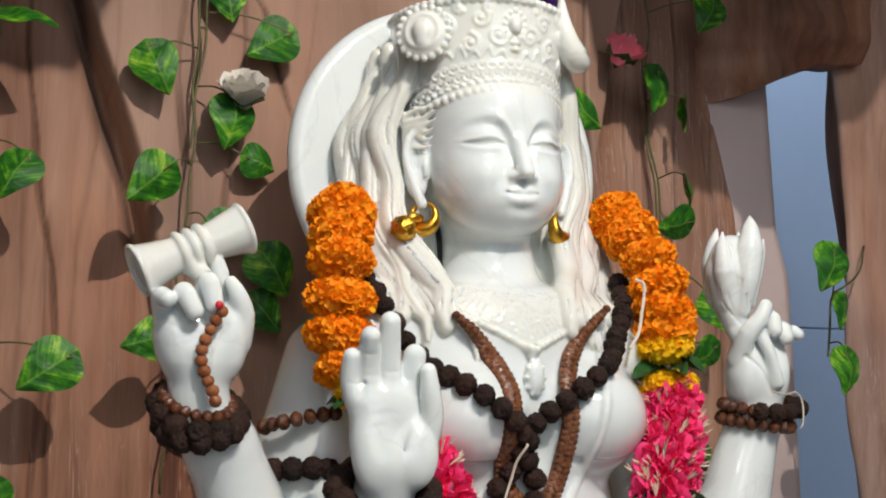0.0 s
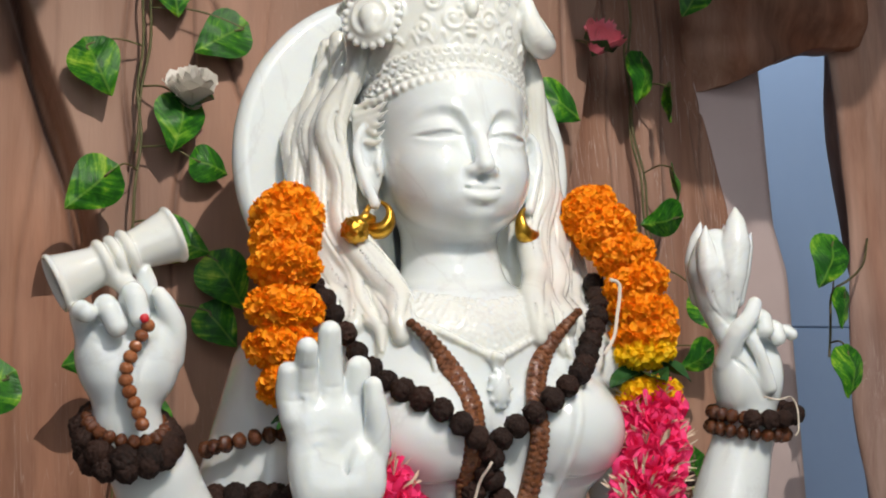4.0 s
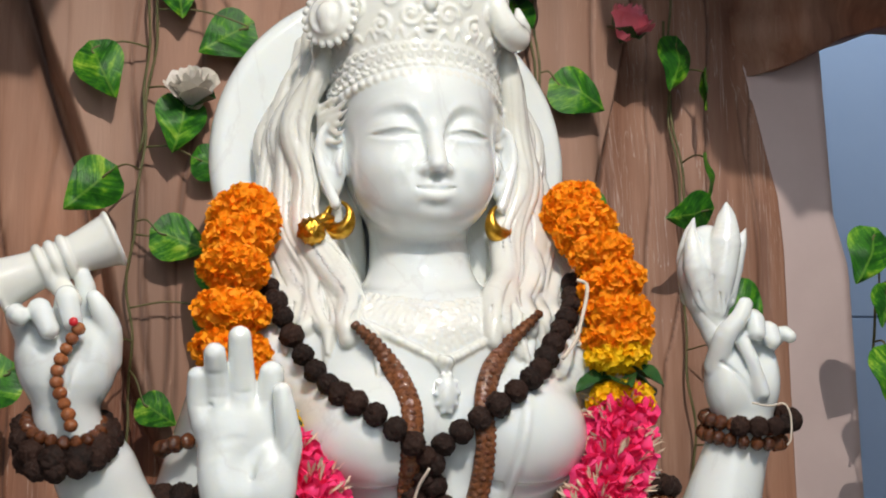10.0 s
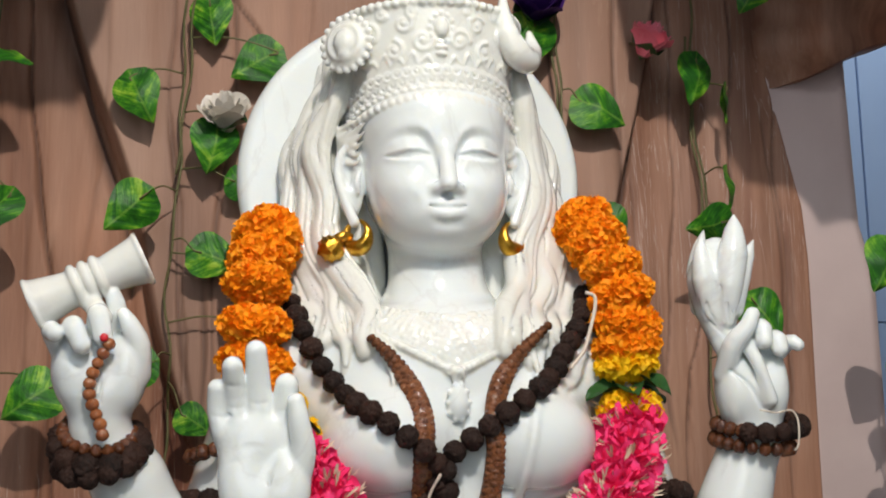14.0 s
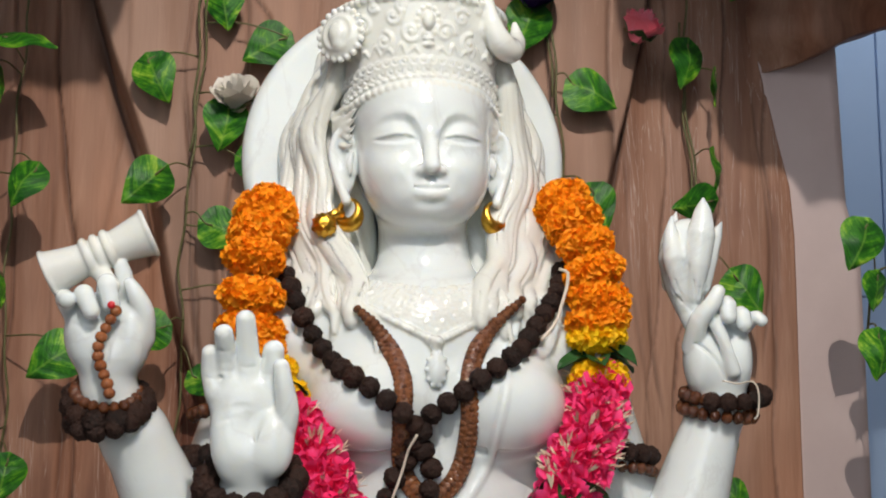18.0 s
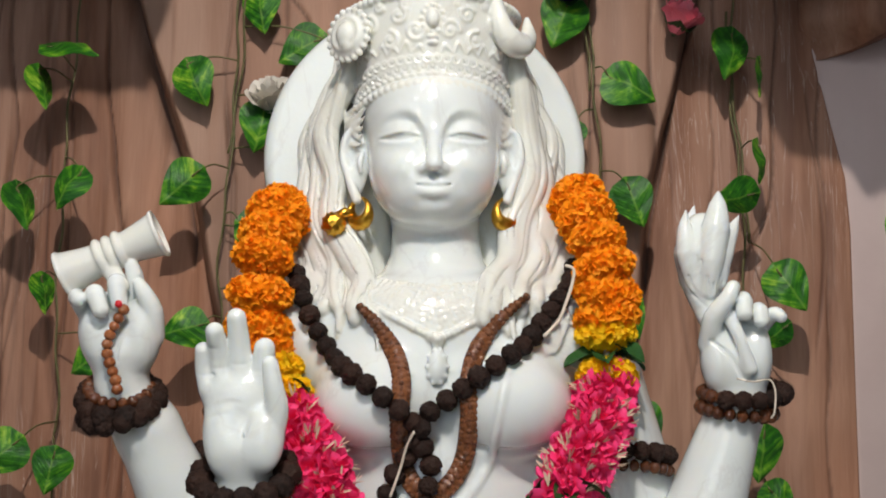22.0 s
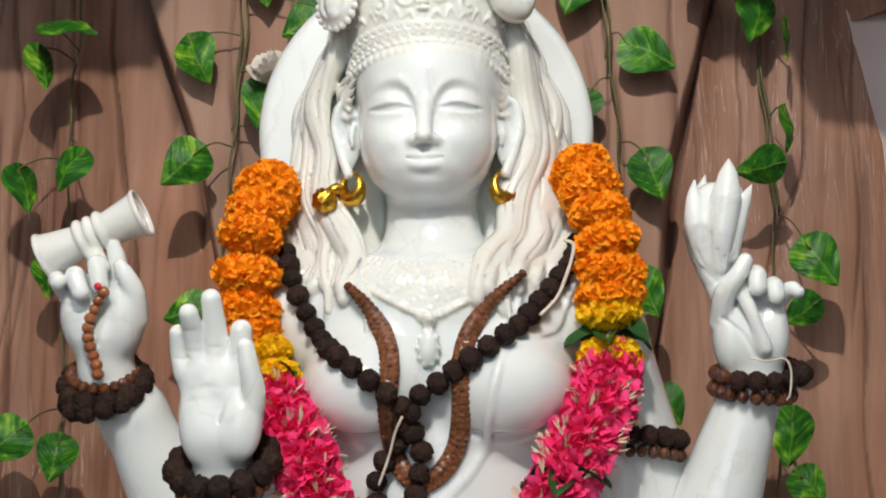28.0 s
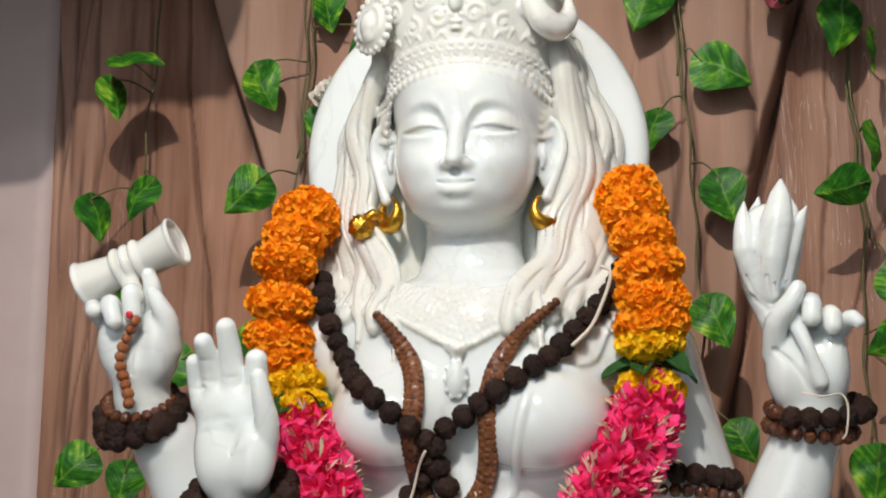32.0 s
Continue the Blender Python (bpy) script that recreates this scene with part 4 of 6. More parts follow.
us, vs = np.linspace(-0.60, 0.53, 520), np.concatenate([[0.0, 0.6], np.linspace(1.0, 1.9, 190), [2.3, 2.88]])
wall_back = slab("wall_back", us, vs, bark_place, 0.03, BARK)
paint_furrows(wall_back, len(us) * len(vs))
tagged(wall_back, "brown backdrop wall painted and textured as tree bark", "wall", kind="structure")
side_vs = np.linspace(0.0, 2.88, 40)
def strip_place(u, z):
    right = float(np.interp(z, [1.48, 1.55, 1.77], [0.636, 0.619, 0.613]))
    left = bark_edge(z) - 0.004
    return (left + (right - left) * u, 0.438 + 0.014 * u + 0.001 * math.sin(9 * z), z)


tagged(slab("wall_panel_east", np.linspace(0, 1, 10), np.concatenate([[0.0], np.linspace(1.3, 1.9, 30), [2.88]]), strip_place, 0.02, PINK), "plain pink plaster strip beside the bark", "wall", kind="structure")


def branch_place(x, v):
    low = 1.732 + 0.27 * (x - 0.494) + 0.010 * math.sin(21 * x) + 0.004 * noise.noise((x * 30, 0.0, 5.0))
    z = low + (2.15 - low) * v
    lift = min(1.0, max(0.0, (x - 0.478) / 0.09))
    return (x, 0.436 - 0.034 * lift - 0.020 * lift * math.sin(min(1.0, v * 5) * 1.5) + 0.010 * noise.noise((x * 9, z * 12, 8.0)) + 0.006 * math.sin(70 * z + 12 * x), z)


tagged(slab("wall_branch_east", np.linspace(0.478, 0.755, 40), np.linspace(0, 1, 60) ** 1.6, branch_place, 0.006, BARK), "gnarled brown branch sculpted over the plain strip", "wall", kind="structure")
tagged(slab("wall_panel_west", np.linspace(-0.80, -0.602, 10), side_vs, lambda u, v: (u, 0.413 + 0.25 * max(0, -u - 0.66) ** 1.5, v), 0.02, PINK), "plain pink plaster strip beside the bark", "wall", kind="structure")
wall_tiled = box("wall_tiled", (-2.4, 1.504, 0.0), (2.4, 1.7, 2.9), GROUT)
tagged(wall_tiled, "blue-grey tiled wall behind the backdrop", "wall", kind="structure")


def column(name, x0, y0, r, phase, mat):
    """A sculpted tree trunk with twisted ridges, in the round."""
    rows, turns = 150, 110
    verts, faces = [], []
    for j in range(rows):
        z = 2.88 * j / (rows - 1)
        for i in range(turns):
            a = math.tau * i / turns
            tw = a + 0.25 * math.sin(1.7 * z + phase)
            ridge = 0.026 * math.sin(5 * tw + 2.2 * math.sin(2.6 * z + phase)) + 0.010 * math.sin(11 * tw + 3 * math.sin(3.1 * z))
            knob = 0.042 * noise.noise((math.cos(a) * 2 + x0, math.sin(a) * 2, z * 2.6 + phase)) + 0.010 * noise.noise((math.cos(a) * 6, math.sin(a) * 6, z * 7))
            q = r + ridge + knob + 0.05 * math.exp(-z / 0.25)
            verts.append((x0 + 0.02 * math.sin(2.1 * z + phase) + q * math.cos(a), y0 + 0.60 * q * math.sin(a), z))
    for j in range(rows - 1):
        for i in range(turns):
            k = (i + 1) % turns
            faces.append((j * turns + i, j * turns + k, (j + 1) * turns + k, (j + 1) * turns + i))
    faces.append(tuple(range(turns))[::-1])
    faces.append(tuple((rows - 1) * turns + i for i in range(turns)))
    return from_arrays(name, verts, faces, mat, True)


tagged(column("pillar_east", 0.900, 0.46, 0.125, 0.4, TRUNK), "brown pillar sculpted as a gnarled tree trunk", "pillar", kind="structure")
tagged(column("pillar_west", -0.90, 0.30, 0.125, 2.0, TRUNK), "brown pillar sculpted as a gnarled tree trunk", "pillar", kind="structure")


# arched bark valance added unseen above the niche: its uneven edge shadows the wall
def lip_z(x):
    """The lower edge steps down towards both sides in lumps."""
    at = [-1.2, -0.40, -0.355, -0.350, -0.215, -0.208, 0.160, 0.168, 0.243, 0.247, 0.296, 0.300, 0.380, 0.386, 0.412, 0.432, 0.470, 0.60, 1.2]
    z = [1.985, 1.985, 1.985, 2.040, 2.044, 2.115, 2.115, 2.052, 2.044, 2.004, 2.000, 1.978, 1.978, 2.072, 2.072, 2.080, 2.14, 2.25, 2.30]
    return float(np.interp(x, at, z)) + 0.010 * noise.noise((x * 26, 0.3, 2.0)) + 0.006 * noise.noise((x * 60, 1.3, 2.0))


xs = np.linspace(-1.2, 1.2, 480)
verts, faces = [], []
for y in (-0.33, -0.27):
    for x in xs:
        verts += [(x, y, lip_z(x)), (x, y, 2.88)]
n = 2 * len(xs)
for i in range(len(xs) - 1):
    a = 2 * i
    faces += [(a, a + 2, a + 3, a + 1), (n + a + 2, n + a, n + a + 1, n + a + 3), (a + 2, a, n + a, n + a + 2), (a + 1, a + 3, n + a + 3, n + a + 1)]
faces += [(0, 1, n + 1, n), (n - 1, n - 2, 2 * n - 2, 2 * n - 1)]
tagged(from_arrays("shadow_valance", verts, faces, TRUNK), "unseen bark-textured arch added above the niche to shadow the wall", "wall", kind="structure")
tagged(box("floor", (-2.4, -3.2, -0.12), (2.4, 1.7, 0.0), STONE), "stone shrine floor", "floor", kind="structure")
tagged(box("ceiling", (-2.4, -3.2, 2.9), (2.4, 1.7, 3.0), PAINT), "white painted ceiling", "ceiling", kind="structure")
tagged(box("wall_west", (-2.5, -3.2, 0.0), (-2.4, 1.7, 2.9), PAINT), "white painted side wall", "wall", kind="structure")
tagged(box("wall_east", (2.4, -3.2, 0.0), (2.5, 1.7, 2.9), PAINT), "white painted side wall", "wall", kind="structure")
pedestal = box("pedestal", (-0.38, -0.28, 0.0), (0.38, 0.33, 0.905), STONE)
tagged(pedestal, "plain stone pedestal under the marble statue", "pedestal")


# ---- things ----
def part(name, mesh, parent, m=None, label=""):
    ob = new(name, mesh)
    ob.parent = parent
    if m is not None:
        ob.matrix_basis = m
    if label:
        ob["label"] = label
    return ob


def mesh_of(name, bm, *mats, smooth=True):
    me = bpy.data.meshes.new(name)
    bm.to_mesh(me)
    bm.free()
    for m in mats:
        me.materials.append(m)
    if smooth:
        me.polygons.foreach_set("use_smooth", np.ones(len(me.polygons), bool))
    return me


def raw_mesh(name, verts, faces, *mats, smooth=True, slots=None):
    me = bpy.data.meshes.new(name)
    me.from_pydata([tuple(v) for v in verts], [], faces)
    for m in mats:
        me.materials.append(m)
    if slots is not None:
        me.polygons.foreach_set("material_index", np.array(slots, np.int32))
    if smooth:
        me.polygons.foreach_set("use_smooth", np.ones(len(me.polygons), bool))
    me.update()
    return me


def tube(points, radii, sides=8, close=True):
    """Vertices and faces of a tube through the points."""
    p = [Vector(q) for q in points]
    rad = [radii] * len(p) if isinstance(radii, (int, float)) else list(radii)
    verts, faces = [], []
    ref = Vector((0.31, 0.87, 0.38))
    for i, q in enumerate(p):
        t = (p[min(i + 1, len(p) - 1)] - p[max(i - 1, 0)]).normalized()
        a = t.cross(ref).normalized()
        b = t.cross(a)
        for k in range(sides):
            w = math.tau * k / sides
            verts.append(q + rad[i] * (math.cos(w) * a + math.sin(w) * b))
    for i in range(len(p) - 1):
        for k in range(sides):
            n = (k + 1) % sides
            faces.append((i * sides + k, i * sides + n, (i + 1) * sides + n, (i + 1) * sides + k))
    if close:
        faces.append(tuple(range(sides))[::-1])
        faces.append(tuple((len(p) - 1) * sides + k for k in range(sides)))
    return verts, faces


def empty(name, at):
    e = new(name)
    e.location = at
    e.empty_display_size = 0.02
    return e


def torso_front(x, z, gap=0.0):
    """The y just in front of the statue at (x, z)."""
    ys = [y for y in (torso.front(x, z), hair.front(x, z)) if y is not None]
    return (min(ys) if ys else 0.06) - gap


# ---- bead strings ----
def bead_material(name, dark, light, rough, scale, relief=0.35, spec=0.5):
    m = material(name, rough, spec=spec)
    v = coords(m)
    big = noise_tex(m, v, scale, 4, 0.65, 0.6)
    info = nd(m, "ShaderNodeObjectInfo")
    a = nd(m, "ShaderNodeMath")
    a.operation = "MULTIPLY_ADD"
    link(m, info.outputs["Random"], a.inputs[0])
    a.inputs[1].default_value = 0.25
    link(m, big, a.inputs[2])
    link(m, ramp(m, a.outputs[0], [(0.42, dark), (0.85, light)]), bsdf(m).inputs["Base Color"])
    bump(m, big, relief, 0.002)
    return m


SEED_DARK = bead_material("dark_seed", (0.010, 0.006, 0.005), (0.046, 0.020, 0.013), 0.60, 5.0, 0.9, 0.25)
SEED_BROWN = bead_material("brown_seed", (0.040, 0.012, 0.005), (0.17, 0.058, 0.022), 0.20, 4.0)
AMBER = bead_material("polished_brown_bead", (0.19, 0.055, 0.018), (0.36, 0.13, 0.05), 0.16, 2.0)
BROWN_BAND = bead_material("carved_brown_band", (0.045, 0.015, 0.006), (0.23, 0.085, 0.032), 0.16, 300)
BAND_BEAD = bead_material("carved_brown_bead", (0.045, 0.015, 0.006), (0.26, 0.10, 0.042), 0.14, 3.5)
THREAD = noisy("cotton_thread", (0.55, 0.47, 0.38), (0.72, 0.65, 0.55), 80, 0.8)


def seed_mesh(name, mat, warts, seed, tall=1.0):
    """A wrinkled seed bead of unit radius, lobed and warty."""
    bm = bmesh.new()
    bmesh.ops.create_icosphere(bm, subdivisions=4, radius=1)
    for v in bm.verts:
        n = v.co.normalized()
        a = math.atan2(n.y, n.x)
        lobes = 0.05 * abs(math.sin(2.5 * a)) * (1 - n.z**2)
        wart = warts * (0.7 * noise.noise(n * 3.5 + Vector((seed, 0, 0))) + 1.3 * (0.35 - abs(noise.noise(n * 6.5 + Vector((0, seed, 0))))))
        v.co = n * (0.93 + lobes + wart)
        v.co.z *= tall
    return mesh_of(name, bm, mat)


DARK_SEEDS = [seed_mesh("bead", SEED_DARK, 0.21, k, 0.98) for k in range(3)]
BROWN_SEEDS = [seed_mesh("bead", SEED_BROWN, 0.13, 10 + k, 0.85) for k in range(3)]
AMBER_BEADS = [seed_mesh("bead", AMBER, 0.03, 20, 1.0)]


def string_beads(thing, path, radius, meshes, spacing=1.6, jitter=0.08):
    """Beads along a path, each turned to the string, as parts of a thing."""
    pts = [Vector(p) for p in path]
    lengths = [0.0]
    for a, b in zip(pts, pts[1:]):
        lengths.append(lengths[-1] + (b - a).length)
    count = max(2, int(lengths[-1] / (radius * spacing)) + 1)
    arr = np.array([tuple(p) for p in pts])
    base = Vector(thing.location)
    for i in range(count):
        s = lengths[-1] * i / (count - 1)
        at = Vector(np.interp(s, lengths, arr[:, k]) for k in range(3))
        ahead = Vector(np.interp(min(s + 0.004, lengths[-1]), lengths, arr[:, k]) - np.interp(max(s - 0.004, 0), lengths, arr[:, k]) for k in range(3))
        turn = ahead.to_track_quat("Z", "Y").to_matrix().to_4x4() @ Matrix.Rotation(random.uniform(0, math.tau), 4, "Z")
        r = radius * random.uniform(1 - jitter, 1 + jitter)
        part("bead", random.choice(meshes), thing, Matrix.Translation(at - base) @ turn @ Matrix.Scale(r, 4))


def on_body(points, gap, steps=8):
    """A smooth path over the statue's front through (x, z) points."""
    curve = spline([(x, 0, z) for x, z in points], steps)
    ys = np.array([torso_front(x, z, gap) for x, _, z in curve])
    ys = np.convolve(np.pad(ys, 3, mode="edge"), np.ones(7) / 7, mode="valid")
    return [(x, y, z) for (x, _, z), y in zip(curve, ys)]


necklace = empty("bead_necklace", (0.0, -0.02, 1.26))
tagged(necklace, "dark brown wrinkled seed bead necklace hanging over the chest", "necklace")
R = 0.0099
left = [(-0.139, 1.405), (-0.129, 1.376), (-0.115, 1.346), (-0.091, 1.313), (-0.063, 1.292), (-0.037, 1.272), (-0.022, 1.259), (-0.022, 1.238), (-0.034, 1.216), (-0.045, 1.195), (-0.043, 1.168), (-0.02, 1.145)]
right = [(0.140, 1.412), (0.130, 1.389), (0.104, 1.356), (0.084, 1.332), (0.063, 1.316), (0.037, 1.298), (0.008, 1.277), (-0.012, 1.262), (-0.014, 1.240), (-0.005, 1.219), (-0.008, 1.195), (-0.012, 1.168), (-0.02, 1.145)]
string_beads(necklace, on_body(left, R * 0.95), R, DARK_SEEDS, 1.88)
string_beads(necklace, [(x, y - 0.004, z) for x, y, z in on_body(right, R * 0.95)], R, DARK_SEEDS, 1.88)
v, f = tube([(x, y - 0.012, z) for x, y, z in spline([(0.124, 0.046, 1.408), (0.132, 0.044, 1.404), (0.131, 0.042, 1.392), (0.125, 0.038, 1.374), (0.116, 0.030, 1.354), (0.101, 0.022, 1.338)], 6)], 0.0017, 6)
part("string", raw_mesh("string", [Vector(p) - necklace.location for p in v], f, THREAD), necklace, label="loose cream cotton string")
v, f = tube([(x, y - 0.022, z) for x, y, z in on_body([(-0.020, 1.250), (-0.027, 1.236), (-0.033, 1.215), (-0.042, 1.19)], 0.0)], 0.0013, 6)
part("string", raw_mesh("string", [Vector(p) - necklace.location for p in v], f, THREAD), necklace, label="loose cream cotton string")

# a broad brown string of small carved beads, lying against the chest in a long loop
band = empty("carved_bead_band", (0.0, 0.0, 1.27))
tagged(band, "glossy brown band of small carved beads on the chest", "necklace")
loop = [(-0.0725, 1.367), (-0.054, 1.347), (-0.038, 1.320), (-0.032, 1.293), (-0.034, 1.265), (-0.033, 1.236), (-0.026, 1.208), (-0.008, 1.190), (0.012, 1.200), (0.026, 1.224), (0.031, 1.262), (0.0305, 1.293), (0.038, 1.323), (0.056, 1.350), (0.086, 1.377)]
path = on_body(loop, 0.002, 7)


def band_mesh(path, wide, thick):
    """A rounded flat band with ribbed joints along its length."""
    p = spline(path, 2)
    verts, faces, k = [], [], 14
    total = len(p)
    for i, q in enumerate(p):
        t = Vector(p[min(i + 1, total - 1)] - p[max(i - 1, 0)]).normalized()
        side = t.cross(Vector((0, -1, 0))).normalized()
        out = side.cross(t).normalized()
        if out.y > 0:
            out = -out
        taper = min(1, 0.14 + 7 * min(i, total - 1 - i) / total)
        for j in range(k):
            a = math.tau * j / k
            rib = 1 + 0.12 * math.sin(i * 1.7) + 0.14 * noise.noise((i * 0.9, math.cos(a) * 2, math.sin(a) * 2))
            verts.append(Vector(q) + side * (wide * taper * math.cos(a) * (0.94 + 0.06 * rib)) + out * (thick * math.sin(a) * rib))
    for i in range(total - 1):
        for j in range(k):
            n = (j + 1) % k
            faces.append((i * k + j, i * k + n, (i + 1) * k + n, (i + 1) * k + j))
    faces += [tuple(range(k))[::-1], tuple((total - 1) * k + j for j in range(k))]
    return verts, faces


v, f = band_mesh(path, 0.0092, 0.0062)
part("cord", raw_mesh("cord", [q - band.location for q in v], f, BROWN_BAND), band)
# rows of small beads over the band
for row in (-1, 0, 1):
    shifted = []
    for i, q in enumerate(path):
        t = Vector(path[min(i + 1, len(path) - 1)]) - Vector(path[max(i - 1, 0)])
        side = t.cross(Vector((0, -1, 0))).normalized()
        taper = min(1, 0.14 + 7 * min(i, len(path) - 1 - i) / len(path))
        shifted.append(Vector(q) + side * row * 0.0058 * taper + Vector((0, -0.0042 + 0.002 * abs(row), 0)))
    string_beads(band, shifted, 0.0034, [seed_mesh("bead", BAND_BEAD, 0.10, 30 + row)], 1.7)


def ring_path(c, rx, ry, tilt_x=0.0, tilt_y=0.0, start=0.0, end=math.tau, n=60):
    out = []
    for i in range(n + 1):
        a = start + (end - start) * i / n
        x, y = rx * math.cos(a), ry * math.sin(a)
        out.append((c[0] + x, c[1] + y, c[2] + x * math.tan(radians(tilt_x)) + y * math.tan(radians(tilt_y))))
    return out


def bracelet(label, loops, extra=None):
    e = empty("bead_bracelet", loops[0][0][0])
    tagged(e, label, "bracelet", "bead bracelets")
    for path, r, meshes in loops:
        string_beads(e, path, r, meshes, 1.62)
    if extra:
        v, f = tube(spline(extra, 6), 0.0009, 6)
        part("string", raw_mesh("string", [Vector(p) - e.location for p in v], f, THREAD), e, label="loose cream cotton string")
    return e


bracelet("dark seed bead bracelet with brown beads on the drum arm", [
    (ring_path((-0.303, 0.047, 1.281), 0.0315, 0.034, -3, 30), 0.0118, DARK_SEEDS),
    (ring_path((-0.300, 0.046, 1.273), 0.0325, 0.035, 8, 28), 0.0100, DARK_SEEDS),
    (ring_path((-0.303, 0.045, 1.290), 0.0285, 0.031, -6, 26), 0.0058, BROWN_SEEDS)])
bracelet("brown and dark seed bead bracelets tied at the lotus wrist", [
    (ring_path((0.302, 0.090, 1.284), 0.0345, 0.036, -4, 10), 0.0070, BROWN_SEEDS),
    (ring_path((0.300, 0.091, 1.270), 0.0350, 0.036, -4, 10), 0.0070, BROWN_SEEDS),
    (ring_path((0.306, 0.088, 1.287), 0.0400, 0.039, 2, 12, -2.2, 0.6), 0.0090, DARK_SEEDS)],
    [(0.290, 0.046, 1.300), (0.306, 0.045, 1.297), (0.322, 0.048, 1.299), (0.327, 0.046, 1.288), (0.325, 0.044, 1.268), (0.322, 0.046, 1.262)])
bracelet("dark seed bead bracelet round the open palm's wrist", [
    (ring_path((-0.169, -0.046, 1.212), 0.0385, 0.034, 2, 30), 0.0115, DARK_SEEDS),
    (ring_path((-0.168, -0.045, 1.199), 0.0370, 0.032, 2, 30), 0.0065, BROWN_SEEDS)])
bracelet("dark seed bead armlet round the upper arm", [
    (ring_path((-0.188, 0.120, 1.273), 0.040, 0.043, 8, -6, 3.35, 6.1), 0.0072, BROWN_SEEDS),
    (ring_path((-0.196, 0.120, 1.226), 0.040, 0.044, 0, -6, 3.5, 6.1), 0.0105, DARK_SEEDS)])
bracelet("dark seed bead armlet round the upper arm", [
    (ring_path((0.196, 0.118, 1.226), 0.040, 0.044, -4, -6, 3.3, 6.0), 0.0090, DARK_SEEDS),
    (ring_path((0.197, 0.118, 1.211), 0.038, 0.043, -4, -6, 3.3, 6.0), 0.0065, BROWN_SEEDS)])
# short string of polished beads laid over the fist
strand = empty("bead_string", (-0.303, 0.01, 1.33))
tagged(strand, "short string of polished reddish-brown beads across the fist", "beads")
string_beads(strand, spline([(-0.292, 0.006, 1.362), (-0.299, 0.008, 1.350), (-0.306, 0.010, 1.335), (-0.3075, 0.012, 1.322), (-0.303, 0.012, 1.308), (-0.298, 0.010, 1.296), (-0.296, 0.008, 1.288)], 6), 0.0056, AMBER_BEADS, 1.45)
RED = noisy("red_paint", (0.50, 0.01, 0.02), (0.62, 0.02, 0.03), 40, 0.4)
bm = bmesh.new()
bmesh.ops.create_uvsphere(bm, u_segments=12, v_segments=8, radius=1)
dot = new("red_mark", mesh_of("red_mark", bm, RED))
dot.matrix_basis = Matrix.Translation((-0.2955, 0.0005, 1.367)) @ Matrix.Diagonal((0.0036, 0.0022, 0.0036, 1))
tagged(dot, "small dab of red paint on a marble finger", "paint mark")


# ---- earrings ----
GOLD = material("gold_paint", 0.30, 1.0)
link(GOLD, ramp(GOLD, noise_tex(GOLD, coords(GOLD), 150, 4), [(0.3, (0.50, 0.24, 0.02)), (0.65, (0.86, 0.50, 0.07))]), bsdf(GOLD).inputs["Base Color"])
bump(GOLD, noise_tex(GOLD, coords(GOLD), 420, 3), 0.5, 0.0012)


def earring(at, with_ball, turn):
    e = empty("gold_earring", at)
    verts, faces, k = [], [], 12
    n = 26
    for i in range(n + 1):
        a = math.tau * i / n
        thick = 0.0022 + 0.0075 * (0.5 - 0.5 * math.cos(a)) ** 1.3
        c = Vector((0.0118 * math.sin(a), 0, 0.0130 * math.cos(a)))
        out = Vector((math.sin(a), 0, math.cos(a)))
        for j in range(k):
            w = math.tau * j / k
            verts.append(c + thick * (out * math.cos(w) * 0.8 + Vector((0, 1, 0)) * math.sin(w)))
    for i in range(n):
        for j in range(k):
            m = (j + 1) % k
            faces.append((i * k + j, (i + 1) * k + j, (i + 1) * k + m, i * k + m))
    part("hoop", raw_mesh("hoop", verts, faces, GOLD), e, Matrix.Rotation(radians(turn), 4, "Z"))
    if with_ball:
        bm = bmesh.new()
        bmesh.ops.create_icosphere(bm, subdivisions=4, radius=0.0118)
        for v in bm.verts:
            d = v.co.normalized()
            v.co += d * 0.0024 * (abs(noise.noise(d * 5)) * 2 - 0.4)
        part("pendant", mesh_of("pendant", bm, GOLD), e, Matrix.Translation((-0.0250, -0.010, -0.015)), "knobbly gold ball pendant")
        v, f = tube([(-0.006, -0.006, -0.004), (-0.014, -0.009, -0.003), (-0.022, -0.010, -0.008)], [0.004, 0.0055, 0.005], 10)
        part("link", raw_mesh("link", v, f, GOLD), e)
    return tagged(e, "gold painted crescent earring" + (" with a knobbly ball pendant" if with_ball else " on the ear lobe"), "earring", "earrings")


earring((-0.0770, 0.0885, 1.4690), True, -38)
earring((0.0700, 0.0880, 1.4680), False, 35)


# ---- flower garlands ----
def petal_material(name, dark, light, rough=0.6, through=0.25, spread=0.55):
    m = material(name, rough, spec=0.25)
    info = nd(m, "ShaderNodeNewGeometry")
    v = coords(m)
    mixed = nd(m, "ShaderNodeMath")
    mixed.operation = "MULTIPLY_ADD"
    link(m, info.outputs["Random Per Island"], mixed.inputs[0])
    mixed.inputs[1].default_value = spread
    link(m, noise_tex(m, v, 70, 3), mixed.inputs[2])
    col = ramp(m, mixed.outputs[0], [(0.35, dark), (1.0, light)])
    link(m, col, bsdf(m).inputs["Base Color"])
    t = nd(m, "ShaderNodeBsdfTranslucent")
    link(m, col, t.inputs[0])
    ms = nd(m, "ShaderNodeMixShader")
    ms.inputs[0].default_value = through
    out = m.node_tree.nodes["Material Output"]
    link(m, bsdf(m).outputs[0], ms.inputs[1])
    link(m, t.outputs[0], ms.inputs[2])
    link(m, ms.outputs[0], out.inputs[0])
    return m


